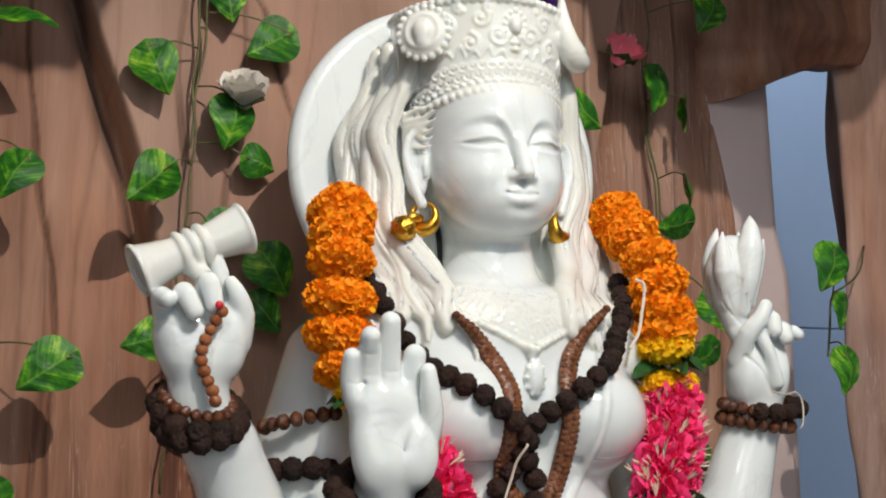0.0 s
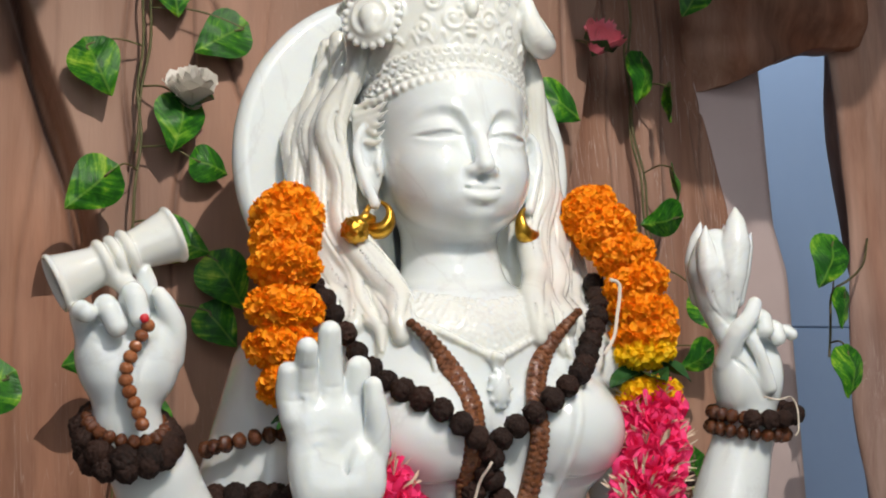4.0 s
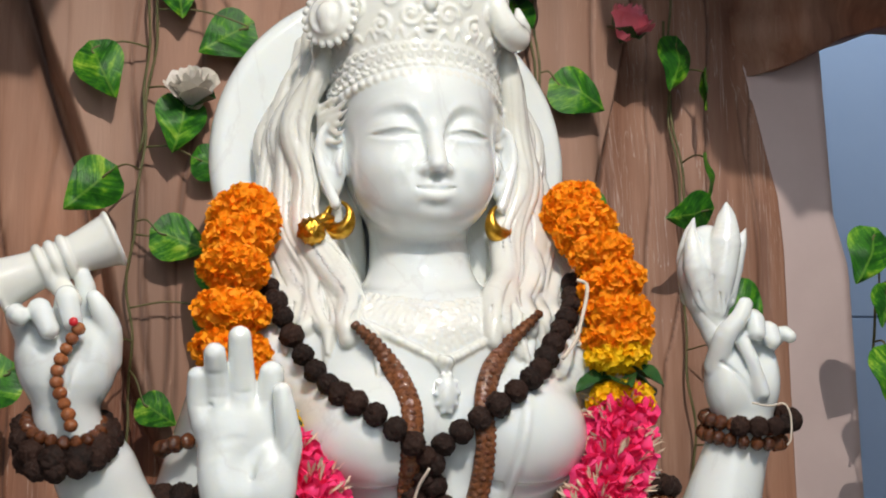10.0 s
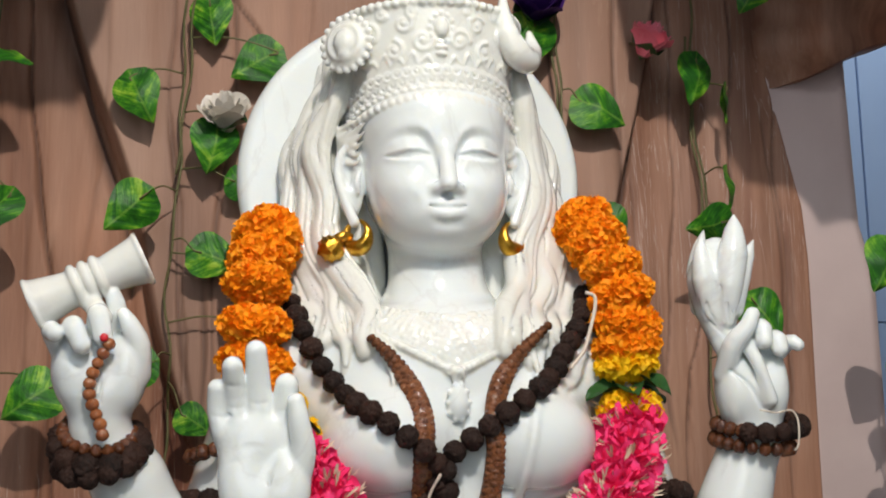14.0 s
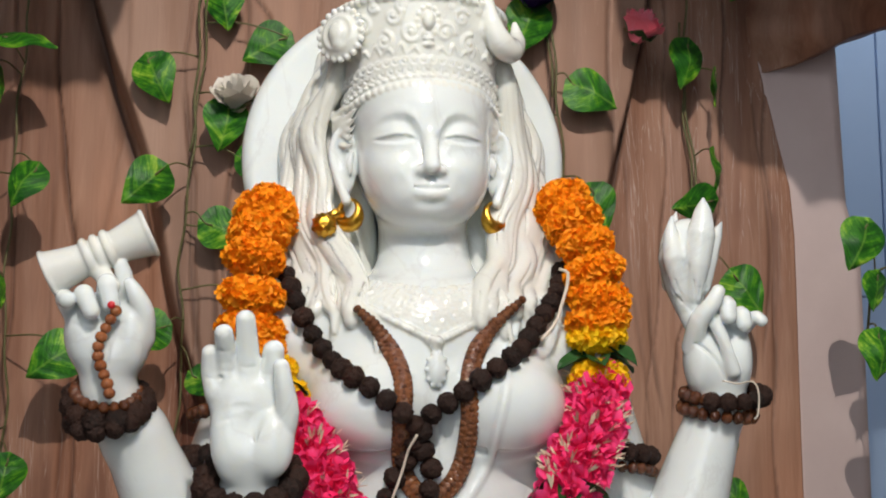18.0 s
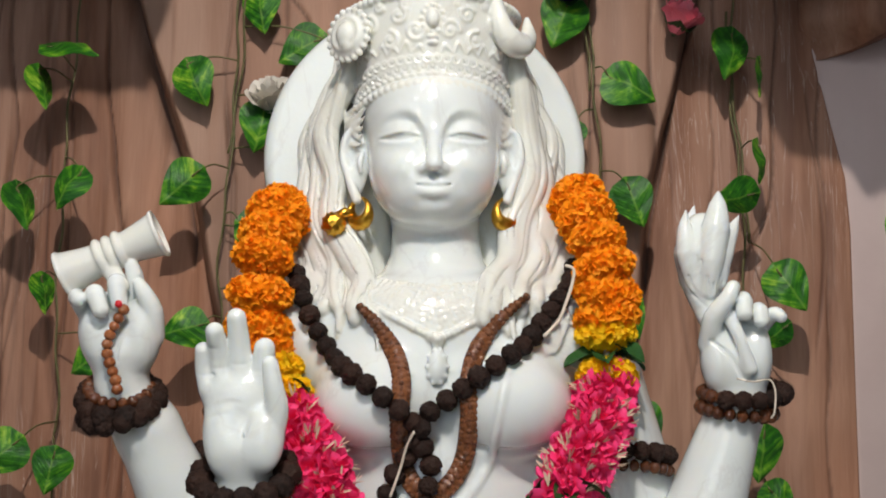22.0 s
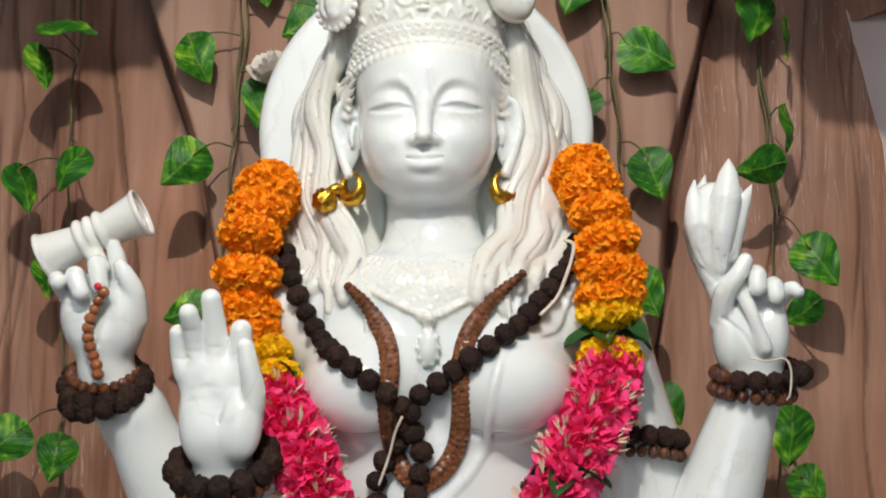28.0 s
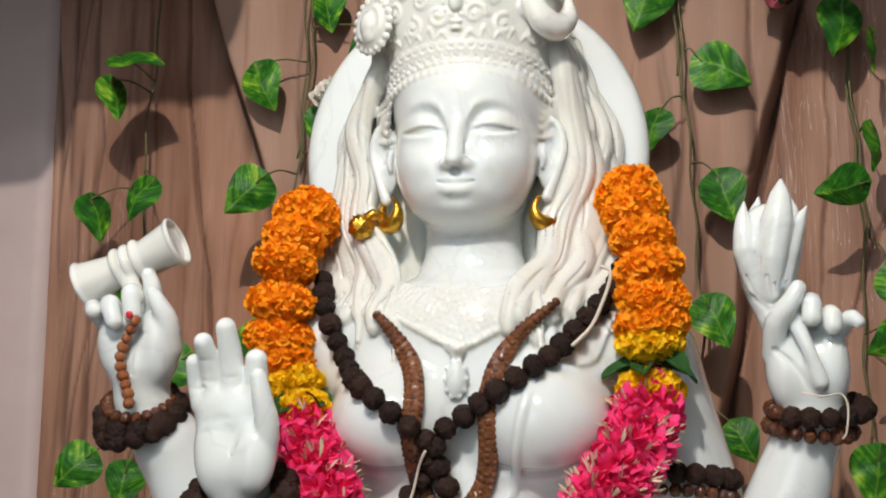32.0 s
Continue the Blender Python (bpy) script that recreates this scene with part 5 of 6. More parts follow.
ORANGE = petal_material("orange_marigold", (1.0, 0.30, 0.0), (1.0, 0.47, 0.020), 0.6, 0.22, 0.3)
YELLOW = petal_material("yellow_marigold", (0.95, 0.52, 0.0), (1.0, 0.74, 0.02), 0.6, 0.25, 0.35)
PINK_PETAL = petal_material("magenta_petal", (0.96, 0.018, 0.15), (1.0, 0.09, 0.31))
CREAM_TIP = petal_material("cream_petal_tip", (0.66, 0.50, 0.36), (0.82, 0.72, 0.55))
LEAF_DARK = petal_material("dark_leaf", (0.010, 0.045, 0.012), (0.03, 0.10, 0.025), 0.4, 0.1)


def marigold_mesh(name, mat, seed, rx=0.0325, rz=0.0185):
    """A dense frilled flower head, flattened along its string (z), with ruffled petals all over."""
    rnd = random.Random(seed)
    verts, faces = [], []
    n, m = 24, 12
    for j in range(m + 1):
        b = math.pi * j / m - math.pi / 2
        for i in range(n):
            a = math.tau * i / n
            verts.append(Vector((0.84 * rx * math.cos(b) * math.cos(a), 0.84 * rx * math.cos(b) * math.sin(a), 0.85 * rz * math.sin(b))))
    for j in range(m):
        for i in range(n):
            k = (i + 1) % n
            faces.append((j * n + i, j * n + k, (j + 1) * n + k, (j + 1) * n + i))
    for _ in range(900):
        z = rnd.uniform(-1, 1)
        a = rnd.uniform(0, math.tau)
        q = math.sqrt(1 - z * z)
        d = Vector((q * math.cos(a), q * math.sin(a), z))
        at = Vector((rx * 0.84 * d.x, rx * 0.84 * d.y, rz * 0.82 * d.z))
        # ruffles lie half open over the head, their faces outwards
        away = Vector((d.x, d.y, d.z * 1.5)).normalized()
        lie = away.cross(Vector((rnd.uniform(-1, 1), rnd.uniform(-1, 1), rnd.uniform(-1, 1)))).normalized()
        out = (away * rnd.uniform(0.35, 0.9) + lie * 0.8).normalized()
        side = away.cross(lie).normalized()
        up = out.cross(side)
        long, wide = rnd.uniform(0.0036, 0.0066), rnd.uniform(0.0022, 0.0040)
        k = len(verts)
        curl = rnd.uniform(-0.3, 0.6)
        for r, w in ((0.0, 0.45), (0.55, 1.0), (1.0, 0.85)):
            for s in (-1, 0, 1):
                frill = rnd.uniform(-0.16, 0.16) * long * r
                verts.append(at + out * (long * r + (0.12 * long * (1 - s * s) if r == 1.0 else 0) + frill) + side * (wide * w * s) + up * (curl * long * r * r + 0.22 * wide * (s * s)))
        for r in (0, 1):
            for s in (0, 1):
                faces.append((k + 3 * r + s, k + 3 * r + s + 1, k + 3 * r + s + 4, k + 3 * r + s + 3))
    return raw_mesh(name, verts, faces, mat)


def oleander_mesh(name, seed, rx=0.027, rz=0.022):
    """A bunch of magenta trumpet petals with cream tips."""
    rnd = random.Random(seed)
    verts, faces, slots = [], [], []

    def blade(at, out, long, wide, slot, curl):
        side = out.cross(Vector((rnd.uniform(-1, 1), rnd.uniform(-1, 1), rnd.uniform(-1, 1)))).normalized()
        up = side.cross(out)
        k = len(verts)
        for r, w in ((0.0, 0.35), (0.45, 1.0), (0.8, 0.8), (1.0, 0.15)):
            for s in (-1, 0, 1):
                verts.append(at + out * long * r + side * (wide * w * s) + up * (curl * long * r * r + 0.3 * wide * s * s))
        for r in range(3):
            for s in (0, 1):
                faces.append((k + 3 * r + s, k + 3 * r + s + 1, k + 3 * r + s + 4, k + 3 * r + s + 3))
                slots.append(slot)

    n, m = 16, 8
    for j in range(m + 1):
        b = math.pi * j / m - math.pi / 2
        for i in range(n):
            a = math.tau * i / n
            verts.append(Vector((0.7 * rx * math.cos(b) * math.cos(a), 0.7 * rx * math.cos(b) * math.sin(a), rz * math.sin(b))))
    for j in range(m):
        for i in range(n):
            k = (i + 1) % n
            faces.append((j * n + i, j * n + k, (j + 1) * n + k, (j + 1) * n + i))
            slots.append(0)
    for _ in range(110):
        z, a = rnd.uniform(-1, 1), rnd.uniform(0, math.tau)
        q = math.sqrt(1 - 0.7 * z * z)
        at = Vector((0.62 * rx * q * math.cos(a), 0.62 * rx * q * math.sin(a), rz * z))
        out = (Vector((math.cos(a), math.sin(a), rnd.uniform(-0.9, 0.5)))).normalized()
        blade(at, out, rnd.uniform(0.012, 0.018), rnd.uniform(0.0068, 0.0108), 0, rnd.uniform(-0.3, 0.5))
    for _ in range(13):
        z, a = rnd.uniform(-1, 1), rnd.uniform(0, math.tau)
        at = Vector((0.88 * rx * math.cos(a), 0.88 * rx * math.sin(a), rz * z))
        out = Vector((math.cos(a), math.sin(a), rnd.uniform(-0.8, 0.4))).normalized()
        for _ in range(rnd.randint(2, 4)):
            o = (out + Vector((rnd.uniform(-0.3, 0.3), rnd.uniform(-0.3, 0.3), rnd.uniform(-0.3, 0.3)))).normalized()
            blade(at, o, rnd.uniform(0.011, 0.017), rnd.uniform(0.0008, 0.0014), 1, rnd.uniform(-0.2, 0.2))
    return raw_mesh(name, verts, faces, PINK_PETAL, CREAM_TIP, slots=slots)


def folded_leaf_mesh(name, seed, long=0.040, wide=0.013):
    rnd = random.Random(seed)
    n, k = 10, 7
    front = []
    for i in range(n + 1):
        t = i / n
        w = wide * math.sin(math.pi * min(1, t * 0.92 + 0.06)) ** 0.7
        for j in range(k):
            s = -1 + 2 * j / (k - 1)
            front.append(Vector((long * (t - 0.5), w * s, 0.55 * w * abs(s) - 0.010 * t * t + 0.0015 * math.sin(9 * t + 2 * s + seed))))
    verts = front + [v - Vector((0, 0, 0.0006)) for v in front]
    faces = [(i * k + j, i * k + j + 1, (i + 1) * k + j + 1, (i + 1) * k + j) for i in range(n) for j in range(k - 1)]
    m = len(front)
    faces += [tuple(m + a for a in reversed(f)) for f in faces]
    return raw_mesh(name, verts, faces, LEAF_DARK)


ORANGE_HEADS = [marigold_mesh("marigold", ORANGE, k) for k in range(4)]
YELLOW_HEADS = [marigold_mesh("marigold", YELLOW, 10 + k, 0.0305, 0.0165) for k in range(2)]
PINK_BUNCHES = [oleander_mesh("oleander", 20 + k) for k in range(3)]
FOLDED = [folded_leaf_mesh("leaf", k) for k in range(3)]


def garland(path, label, heads):
    """heads: (kind, share of the path, size). Each flower is a part on one cord."""
    e = empty("flower_garland", path[0])
    tagged(e, label, "garland", "flower garlands")
    p = spline(path, 12)
    v, f = tube(p, 0.003, 6)
    part("cord", raw_mesh("cord", [Vector(q) - e.location for q in v], f, THREAD), e)
    for kind, u, size in heads:
        i = u * (len(p) - 1)
        at = Vector(np.interp(i, range(len(p)), p[:, k]) for k in range(3))
        ahead = Vector(np.interp(min(i + 2, len(p) - 1), range(len(p)), p[:, k]) - np.interp(max(i - 2, 0), range(len(p)), p[:, k]) for k in range(3))
        turn = ahead.to_track_quat("Z", "Y").to_matrix().to_4x4()
        spin = Matrix.Rotation(random.uniform(0, math.tau), 4, "Z") @ pose(0, 0, 0, random.uniform(-9, 9), random.uniform(-9, 9))
        m = Matrix.Translation(at - e.location) @ turn @ spin @ Matrix.Scale(size, 4)
        if kind == "o":
            part("marigold", random.choice(ORANGE_HEADS), e, m, "orange marigold head")
        elif kind == "y":
            part("marigold", random.choice(YELLOW_HEADS), e, m, "yellow marigold head")
        elif kind == "p":
            part("oleander", random.choice(PINK_BUNCHES), e, m, "magenta petals with cream tips")
        elif kind == "l":
            for a in (10, 75, 150, 195, 260, 320):
                lm = Matrix.Translation(at - e.location) @ Matrix.Rotation(radians(a), 4, "Z") @ Matrix.Translation((0.024, 0, random.uniform(-0.004, 0.004))) @ pose(0, 0, 0, random.uniform(-40, 40), random.uniform(-10, 15), 0) @ Matrix.Scale(size, 4)
                part("leaf", random.choice(FOLDED), e, lm, "folded dark green leaf")
    return e


def along(kinds, a, b):
    n = len(kinds)
    return [(k, a + (b - a) * (i / (n - 1) if n > 1 else 0), s) for i, (k, s) in enumerate(kinds)]


left_path = [(-0.154, 0.098, 1.476), (-0.162, 0.084, 1.456), (-0.170, 0.062, 1.420), (-0.172, 0.058, 1.370), (-0.170, 0.055, 1.330), (-0.152, 0.045, 1.300), (-0.140, 0.030, 1.272), (-0.122, 0.004, 1.240), (-0.105, -0.010, 1.205), (-0.09, -0.016, 1.165), (-0.075, -0.02, 1.12)]
garland(left_path, "garland of orange and yellow marigolds ending in magenta petals",
    [("o", 0.0, 0.80), ("o", 0.07, 1.02), ("o", 0.145, 0.95), ("o", 0.205, 0.95), ("o", 0.275, 1.04), ("o", 0.35, 1.04), ("o", 0.42, 0.96), ("y", 0.49, 0.92), ("l", 0.535, 0.8), ("y", 0.58, 0.95)]
    + along([("p", 1.0)] * 8, 0.655, 0.97))
right_path = [(0.143, 0.112, 1.490), (0.148, 0.098, 1.474), (0.158, 0.068, 1.440), (0.166, 0.056, 1.400), (0.167, 0.054, 1.365), (0.165, 0.052, 1.338), (0.165, 0.045, 1.302), (0.158, 0.033, 1.272), (0.146, 0.016, 1.242), (0.128, 0.0, 1.215), (0.112, -0.01, 1.185), (0.09, -0.015, 1.15)]
garland(right_path, "garland of orange and yellow marigolds ending in magenta petals",
    [("o", 0.0, 0.76), ("o", 0.06, 0.98), ("o", 0.13, 0.96), ("o", 0.195, 0.92), ("o", 0.255, 0.98), ("o", 0.32, 1.03), ("o", 0.38, 1.02), ("y", 0.44, 0.98), ("l", 0.490, 0.95), ("y", 0.545, 1.0)]
    + along([("p", 1.02)] * 7, 0.60, 0.86) + [("l", 0.87, 0.9)] + along([("p", 0.9)] * 2, 0.92, 0.98))


# ---- artificial vines ----
LEAF = material("variegated_plastic_leaf", 0.42, spec=0.3)
v_ = coords(LEAF)
info_ = nd(LEAF, "ShaderNodeObjectInfo")
shift = nd(LEAF, "ShaderNodeVectorMath")
shift.operation = "ADD"
link(LEAF, v_, shift.inputs[0])
link(LEAF, info_.outputs["Random"], shift.inputs[1])
sep_ = nd(LEAF, "ShaderNodeSeparateXYZ")
link(LEAF, v_, sep_.inputs[0])


def leaf_math(kind, a, b=0.0):
    n = nd(LEAF, "ShaderNodeMath")
    n.operation = kind
    for i, value in enumerate((a, b)):
        if isinstance(value, (int, float)):
            n.inputs[i].default_value = value
        else:
            link(LEAF, value, n.inputs[i])
    return n.outputs[0]


side_ = leaf_math("ABSOLUTE", sep_.outputs["X"])
along_ = leaf_math("SUBTRACT", sep_.outputs["Z"], leaf_math("MULTIPLY", side_, 0.9))
vein_ = nd(LEAF, "ShaderNodeCombineXYZ")
link(LEAF, leaf_math("MULTIPLY", along_, 9.0), vein_.inputs[0])
link(LEAF, leaf_math("MULTIPLY", sep_.outputs["X"], 2.2), vein_.inputs[1])
link(LEAF, leaf_math("MULTIPLY", info_.outputs["Random"], 40.0), vein_.inputs[2])
streak = noise_tex(LEAF, vein_.outputs[0], 1.0, 3, 0.55, 0.4)
patch = leaf_math("ADD", leaf_math("MULTIPLY", streak, 0.42), leaf_math("MULTIPLY", noise_tex(LEAF, shift.outputs[0], 2.4, 4, 0.6, 0.6), 0.58))
green = ramp(LEAF, patch, [(0.42, (0.014, 0.095, 0.010)), (0.51, (0.040, 0.20, 0.012)), (0.57, (0.13, 0.35, 0.018)), (0.65, (0.38, 0.58, 0.06))])
rib = ramp(LEAF, side_, [(0.010, (1, 1, 1)), (0.030, (0, 0, 0))])
green = mix(LEAF, leaf_math("MULTIPLY", rib, 0.5), green, (0.20, 0.40, 0.05))
link(LEAF, green, bsdf(LEAF).inputs["Base Color"])
bump(LEAF, patch, 0.2, 0.03)
tr_ = nd(LEAF, "ShaderNodeBsdfTranslucent")
link(LEAF, green, tr_.inputs[0])
ms_ = nd(LEAF, "ShaderNodeMixShader")
ms_.inputs[0].default_value = 0.12
link(LEAF, bsdf(LEAF).outputs[0], ms_.inputs[1])
link(LEAF, tr_.outputs[0], ms_.inputs[2])
link(LEAF, ms_.outputs[0], LEAF.node_tree.nodes["Material Output"].inputs[0])
STEM = noisy("vine_stem", (0.06, 0.075, 0.02), (0.16, 0.13, 0.05), 60, 0.6)


def heart_leaf_mesh(seed):
    """A heart-shaped leaf, stalk end at the origin, tip along -z, face towards -y; one metre long before scaling."""
    rnd = random.Random(seed)
    n, k = 14, 9
    bend, fold, twist = rnd.uniform(0.05, 0.35), rnd.uniform(0.10, 0.30), rnd.uniform(-0.25, 0.25)
    front = []
    for i in range(n + 1):
        t = i / n
        w = 0.47 * math.sin(math.pi * min(1.0, t ** 0.60)) ** 0.92 * (1.05 - 0.25 * t) + (0.012 if 0 < i < n else 0)
        for j in range(k):
            s = -1 + 2 * j / (k - 1)
            lobe = 0.16 * abs(s) ** 1.5 * (1 - t) ** 3
            x = w * s + 0.06 * math.sin(3 * t) * twist
            y = -bend * math.sin(math.pi * t) * 0.5 + fold * abs(s) * w + twist * s * w * 0.5 + 0.02 * math.sin(12 * t + 3 * s)
            front.append(Vector((x, y, lobe - t)))
    verts = front + [v + Vector((0, 0.012, 0)) for v in front]
    faces = [(i * k + j, (i + 1) * k + j, (i + 1) * k + j + 1, i * k + j + 1) for i in range(n) for j in range(k - 1)]
    m = len(front)
    faces += [tuple(m + a for a in reversed(f)) for f in faces]
    return raw_mesh("leaf", verts, faces, LEAF)


LEAVES = [heart_leaf_mesh(k) for k in range(5)]


def vine(stems, leaves, label, depth=None):
    """stems: lists of (x, z), hung in front of the wall. leaves: (x, y, z of the middle, length, the tip's turn in degrees from straight down, yaw, nod)."""
    top = stems[0][0]
    e = empty("artificial_vine", (top[0], wall_y(top[0]) - 0.05, top[1]))
    tagged(e, label, "vine", "hanging vines")
    lines = []
    for line in stems:
        off = 0.022 + 0.006 * math.sin(40 * line[0][0])
        pts = [(x + 0.002 * math.sin(60 * z), (bark_place(x, z)[1] if depth is None else depth(x)) - off - 0.006 * math.sin(23 * z + 9 * x), z) for x, z in [(p[0], p[1]) for p in spline([(a, b, 0) for a, b in line], 8)]]
        lines.append(pts)
        v, f = tube(pts, 0.0016, 6)
        part("stem", raw_mesh("stem", [Vector(q) - e.location for q in v], f, STEM), e)
    every = np.array([q for line in lines for q in line])
    for n, (x, y, z, long, turn, yaw, nod) in enumerate(leaves):
        rot = Euler((0, radians(turn), 0)).to_matrix().to_4x4() @ Euler((radians(nod), 0, radians(yaw))).to_matrix().to_4x4()
        base = Vector((x, y, z)) + rot.to_3x3() @ Vector((0, 0, 0.5 * long))
        leaf = part("leaf", LEAVES[n % len(LEAVES)], e, Matrix.Translation(base - e.location) @ rot @ Matrix.Scale(long * 0.92, 4))
        j = np.argmin(((every - (base.x, base.y, base.z + 0.012)) ** 2).sum(1))
        root = Vector(every[j])
        mid = (root + base) / 2 + Vector((0, -0.004, 0.006))
        v, f = tube([tuple(q) for q in spline([root, mid, base, base + rot.to_3x3() @ Vector((0, -0.001, -0.15 * long))], 5)], 0.0011, 6)
        part("stalk", raw_mesh("stalk", [Vector(q) - e.location for q in v], f, STEM), e)
    return e


LABEL = "artificial green and yellow variegated ivy vine hanging on the wall"
vine([[(-0.238, 1.86), (-0.243, 1.76), (-0.247, 1.66), (-0.250, 1.56), (-0.262, 1.45), (-0.258, 1.35), (-0.27, 1.2)], [(-0.232, 1.80), (-0.240, 1.68), (-0.254, 1.58)]],
     [(-0.289, 0.339, 1.660, 0.064, -25, -10, 0), (-0.306, 0.309, 1.528, 0.066, 48, 12, 0), (-0.213, 0.328, 1.602, 0.064, 12, 15, 0), (-0.213, 0.335, 1.751, 0.060, -8, -15, 0), (-0.169, 0.338, 1.705, 0.066, 58, 5, 0), (-0.172, 0.345, 1.566, 0.048, -75, 0, 25),
      (-0.203, 0.331, 1.481, 0.062, -70, 0, 0), (-0.157, 0.335, 1.438, 0.066, -30, 0, 0), (-0.163, 0.345, 1.393, 0.055, -40, 0, 0), (-0.226, 0.350, 1.302, 0.045, -55, 0, 0), (-0.303, 0.330, 1.362, 0.058, 75, 0, 0)], LABEL)
vine([[(-0.452, 1.86), (-0.455, 1.74), (-0.462, 1.62), (-0.466, 1.52), (-0.470, 1.42), (-0.462, 1.30), (-0.468, 1.18), (-0.46, 1.08)]],
     [(-0.430, 0.300, 1.693, 0.068, -80, 58, 0), (-0.473, 0.322, 1.650, 0.056, -12, 62, 0), (-0.440, 0.326, 1.527, 0.058, 30, -15, 0), (-0.494, 0.330, 1.506, 0.060, -15, 62, 0), (-0.468, 0.340, 1.402, 0.050, -8, 65, 0), (-0.510, 0.322, 1.212, 0.064, 50, 5, 0), (-0.452, 0.335, 1.192, 0.056, 12, 10, 0), (-0.405, 0.330, 1.327, 0.070, 55, 0, 0)], LABEL)
vine([[(0.190, 1.86), (0.194, 1.74), (0.196, 1.66), (0.204, 1.56), (0.208, 1.46), (0.214, 1.36), (0.205, 1.26), (0.215, 1.12)], [(0.182, 1.84), (0.192, 1.66)]],
     [(0.246, 0.345, 1.660, 0.070, -62, 5, 0), (0.153, 0.335, 1.738, 0.072, 20, 0, 0), (0.163, 0.345, 1.593, 0.050, 15, -20, 0), (0.242, 0.325, 1.511, 0.062, -20, -10, 0), (0.229, 0.300, 1.374, 0.060, -25, 15, 0), (0.255, 0.330, 1.25, 0.05, -30, 0, 0)], LABEL)
vine([[(0.385, 1.88), (0.384, 1.76), (0.381, 1.66), (0.386, 1.56), (0.392, 1.46), (0.388, 1.36), (0.392, 1.26), (0.385, 1.12)], [(0.376, 1.78), (0.388, 1.60), (0.396, 1.48)]],
     [(0.366, 0.362, 1.705, 0.066, 10, 25, 0), (0.402, 0.350, 1.674, 0.050, 2, 70, 0), (0.396, 0.345, 1.566, 0.055, 0, 68, 0), (0.354, 0.318, 1.521, 0.058, 78, 35, 0), (0.427, 0.322, 1.409, 0.066, -35, 0, 0), (0.398, 0.330, 1.357, 0.050, 55, 20, 10), (0.385, 0.330, 1.212, 0.068, 8, 10, 0), (0.435, 0.340, 1.811, 0.06, 30, 0, 0), (0.41, 0.335, 1.16, 0.05, -40, 0, 0)], LABEL)
vine([[(0.76, 1.53), (0.70, 1.485), (0.63, 1.455), (0.575, 1.435), (0.560, 1.40), (0.556, 1.355)]],
     [(0.530, 0.240, 1.458, 0.066, 25, 0, 0), (0.550, 0.240, 1.405, 0.048, 10, 20, 0), (0.549, 0.240, 1.329, 0.060, 5, 15, 0)], LABEL, lambda x: 0.285 + 0.75 * (x - 0.55))


# ---- artificial blossoms on the wall ----
def rose_mesh(name, mat, seed, turns=26):
    rnd = random.Random(seed)
    verts, faces = [], []
    for i in range(turns):
        a, u = i * 2.4, i / turns
        r = 0.15 + 0.85 * u
        k, n, m = len(verts), 5, 7
        for r_i in range(n + 1):
            t = r_i / n
            for j in range(m):
                s = -1 + 2 * j / (m - 1)
                ang = a + s * (0.85 - 0.15 * u)
                rad = 0.42 * r * (0.35 + 0.65 * t ** 0.6) + 0.22 * u * t ** 3
                h = 0.95 * t * (1 - 0.30 * u) * (1 - 0.30 * s * s) + 0.03 * rnd.uniform(-1, 1) * t
                verts.append(Vector((rad * math.cos(ang), rad * math.sin(ang), h)))
        faces += [(k + r_i * m + j, k + r_i * m + j + 1, k + (r_i + 1) * m + j + 1, k + (r_i + 1) * m + j) for r_i in range(n) for j in range(m - 1)]
    return raw_mesh(name, verts, faces, mat)


ROSE = petal_material("pink_fabric_petal", (0.92, 0.16, 0.25), (1.0, 0.34, 0.42), 0.7, 0.15)
IVORY = petal_material("ivory_fabric_petal", (0.70, 0.65, 0.57), (0.86, 0.83, 0.77), 0.7, 0.15)
PURPLE = petal_material("purple_fabric_petal", (0.03, 0.008, 0.09), (0.07, 0.02, 0.18), 0.7, 0.1)


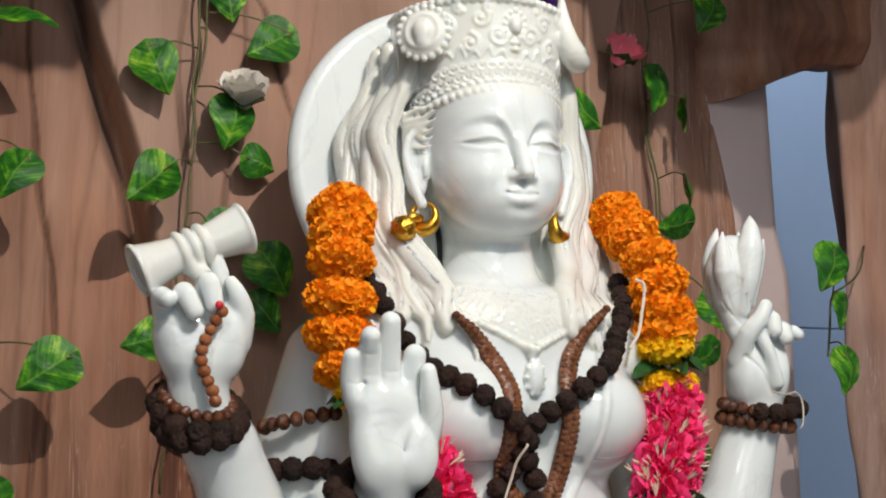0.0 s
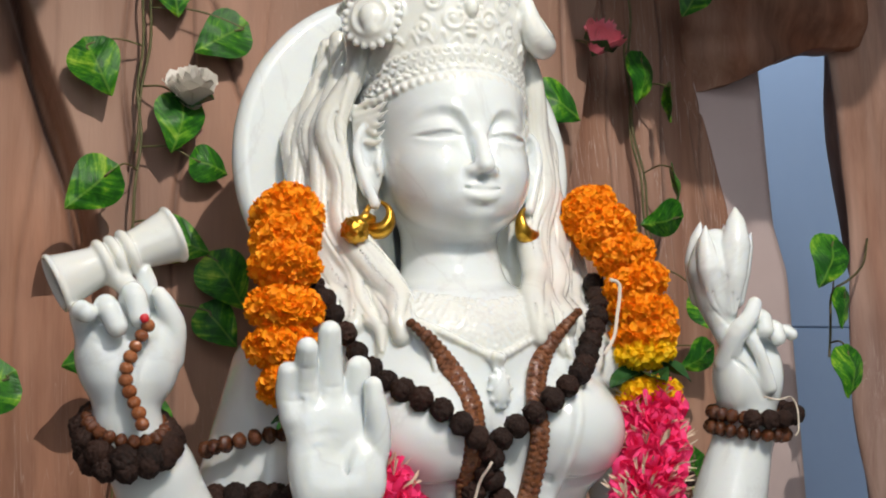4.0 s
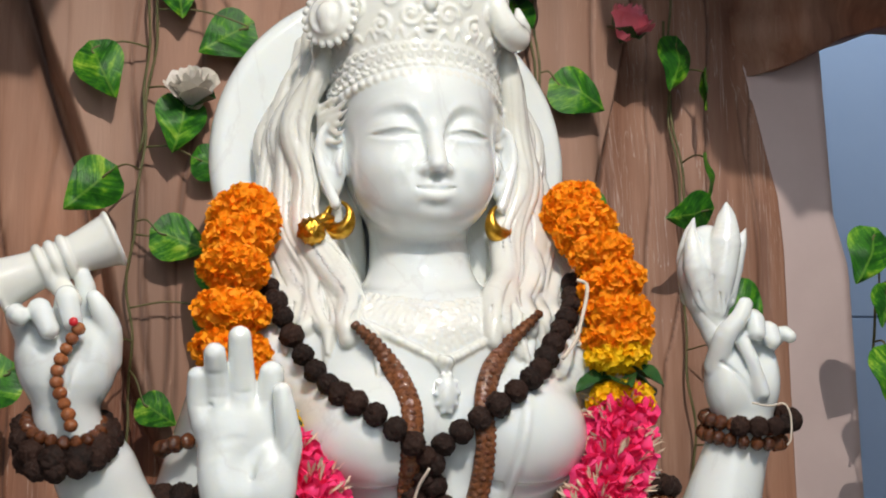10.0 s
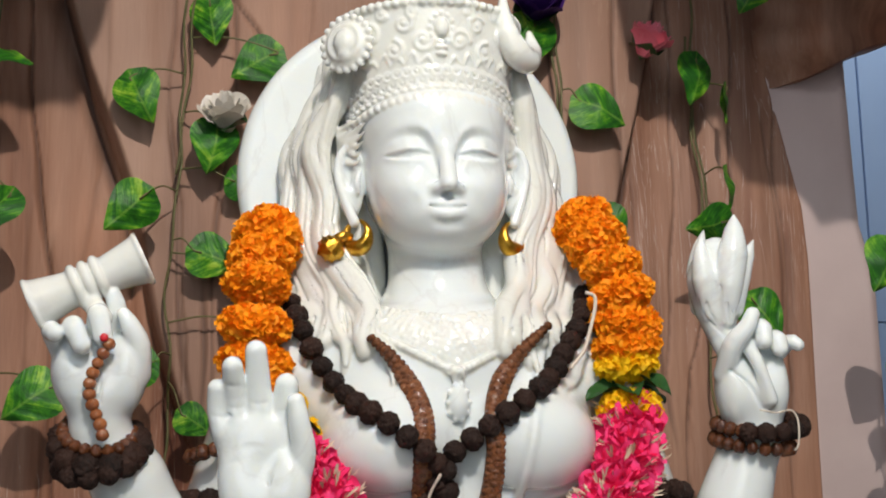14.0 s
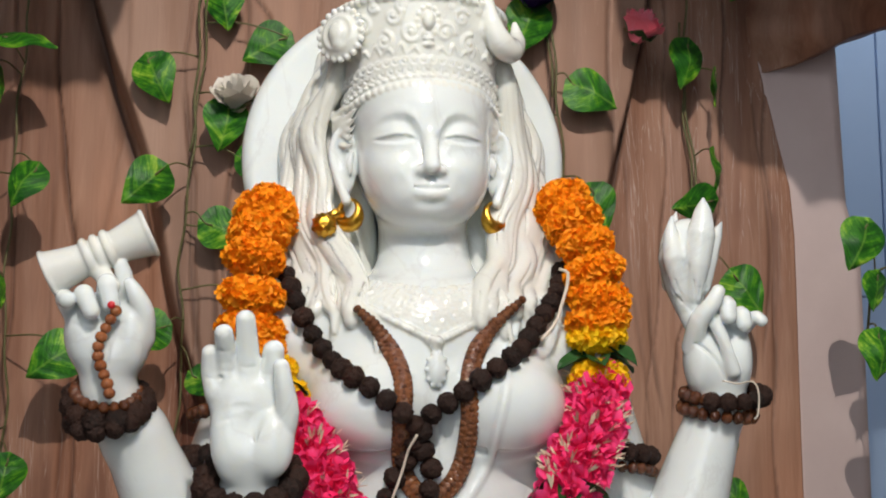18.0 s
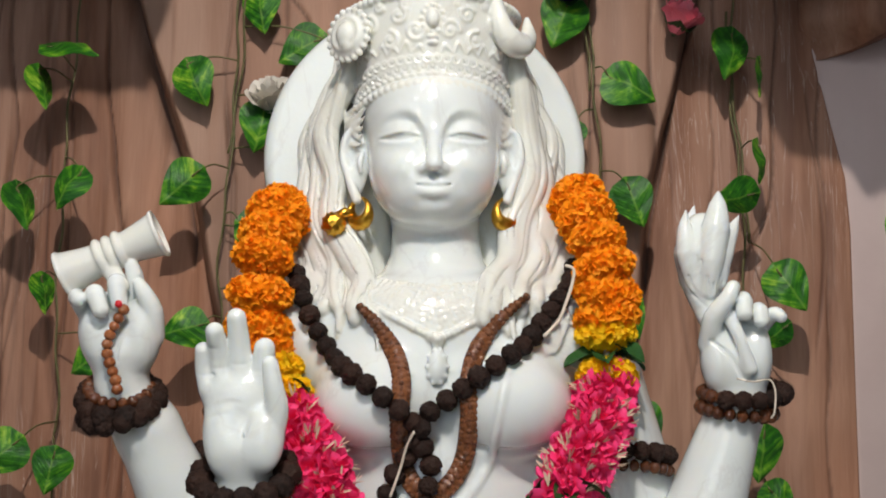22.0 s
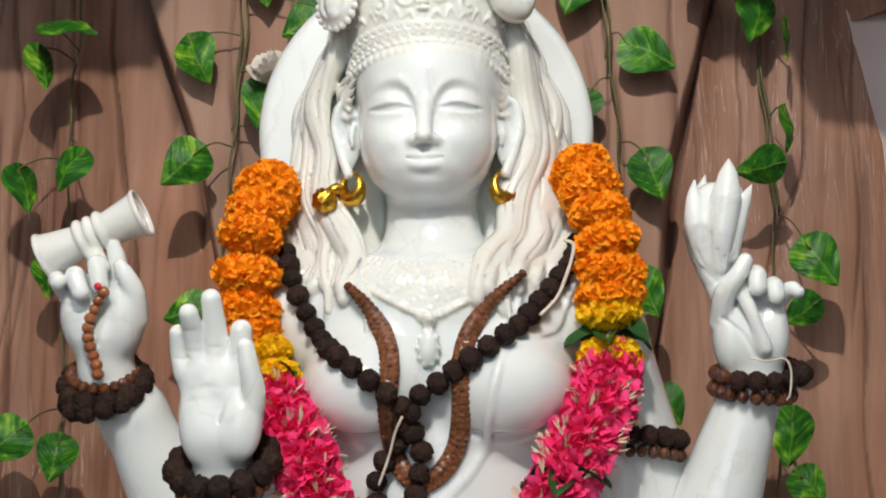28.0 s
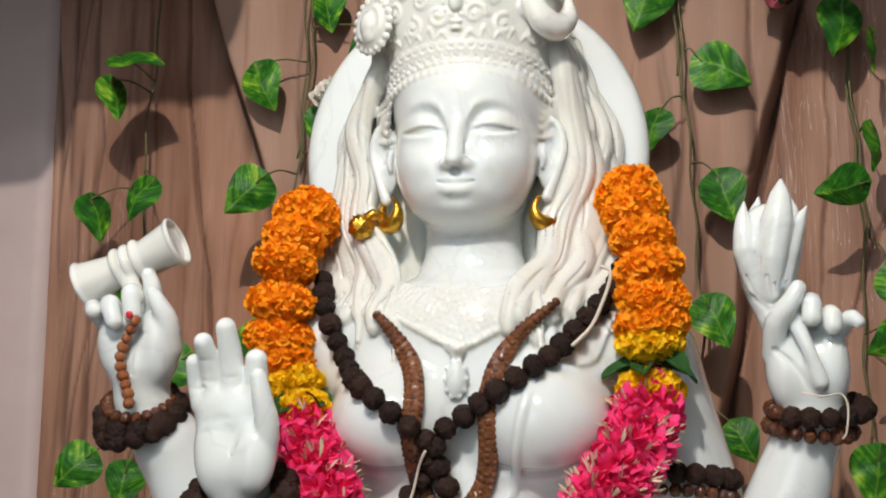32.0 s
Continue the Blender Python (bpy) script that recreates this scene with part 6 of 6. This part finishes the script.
def blossom(name, mat, at, size, aim, label):
    e = empty(name, at)
    m = Vector(aim).to_track_quat("Z", "Y").to_matrix().to_4x4()
    part("petals", rose_mesh("petals", mat, 5), e, m @ Matrix.Scale(size, 4))
    cup = []
    for i in range(8):
        a = math.tau * i / 8
        cup.append((0.28 * math.cos(a), 0.28 * math.sin(a), 0.18))
    verts = [(0, 0, -0.12)] + cup + [(1.7 * x, 1.7 * y, 0.42 if i % 2 else 0.20) for i, (x, y, _) in enumerate(cup)]
    faces = [(0, 1 + (i + 1) % 8, 1 + i) for i in range(8)] + [(1 + i, 1 + (i + 1) % 8, 9 + (i + 1) % 8, 9 + i) for i in range(8)]
    part("sepal_cup", raw_mesh("sepal_cup", verts, faces, LEAF_DARK), e, m @ Matrix.Scale(size, 4), "dark green sepals")
    v, f = tube([(0, 0, 0), (0.0, 0.02, 0.02), (0.0, wall_y(at[0]) - at[1] + 0.004, 0.05)], 0.0015, 6)
    part("stalk", raw_mesh("stalk", v, f, STEM), e)
    return tagged(e, label, "flower", "fabric flowers")


blossom("fabric_rose", ROSE, (0.296, 0.345, 1.733), 0.048, (0.35, -0.45, 0.8), "pink fabric rosebud fixed to the bark wall")
blossom("fabric_rose", IVORY, (-0.196, 0.335, 1.628), 0.050, (-0.1, -0.6, 0.75), "ivory white fabric rose beside ivy leaves")
blossom("fabric_rose", PURPLE, (0.165, 0.350, 1.775), 0.060, (0.0, -0.7, 0.5), "dark purple fabric rose above the halo")

# ---- tiles of the wall behind ----
bm = bmesh.new()
bmesh.ops.create_cube(bm, size=1)
for v in bm.verts:
    v.co = Vector((v.co.x * 1.196, v.co.y * 0.010, v.co.z * 0.719))
bmesh.ops.bevel(bm, geom=list(bm.edges), offset=0.0015, segments=1, affect="EDGES")
TILE = mesh_of("tile", bm, BLUE, smooth=False)
for i in (-2, -1, 0, 1):
    for j in range(4):
        part("tile", TILE, wall_tiled, Matrix.Translation((i * 1.2 + 0.60, 1.500, 0.796 - 0.723 / 2 + 0.723 * j)))
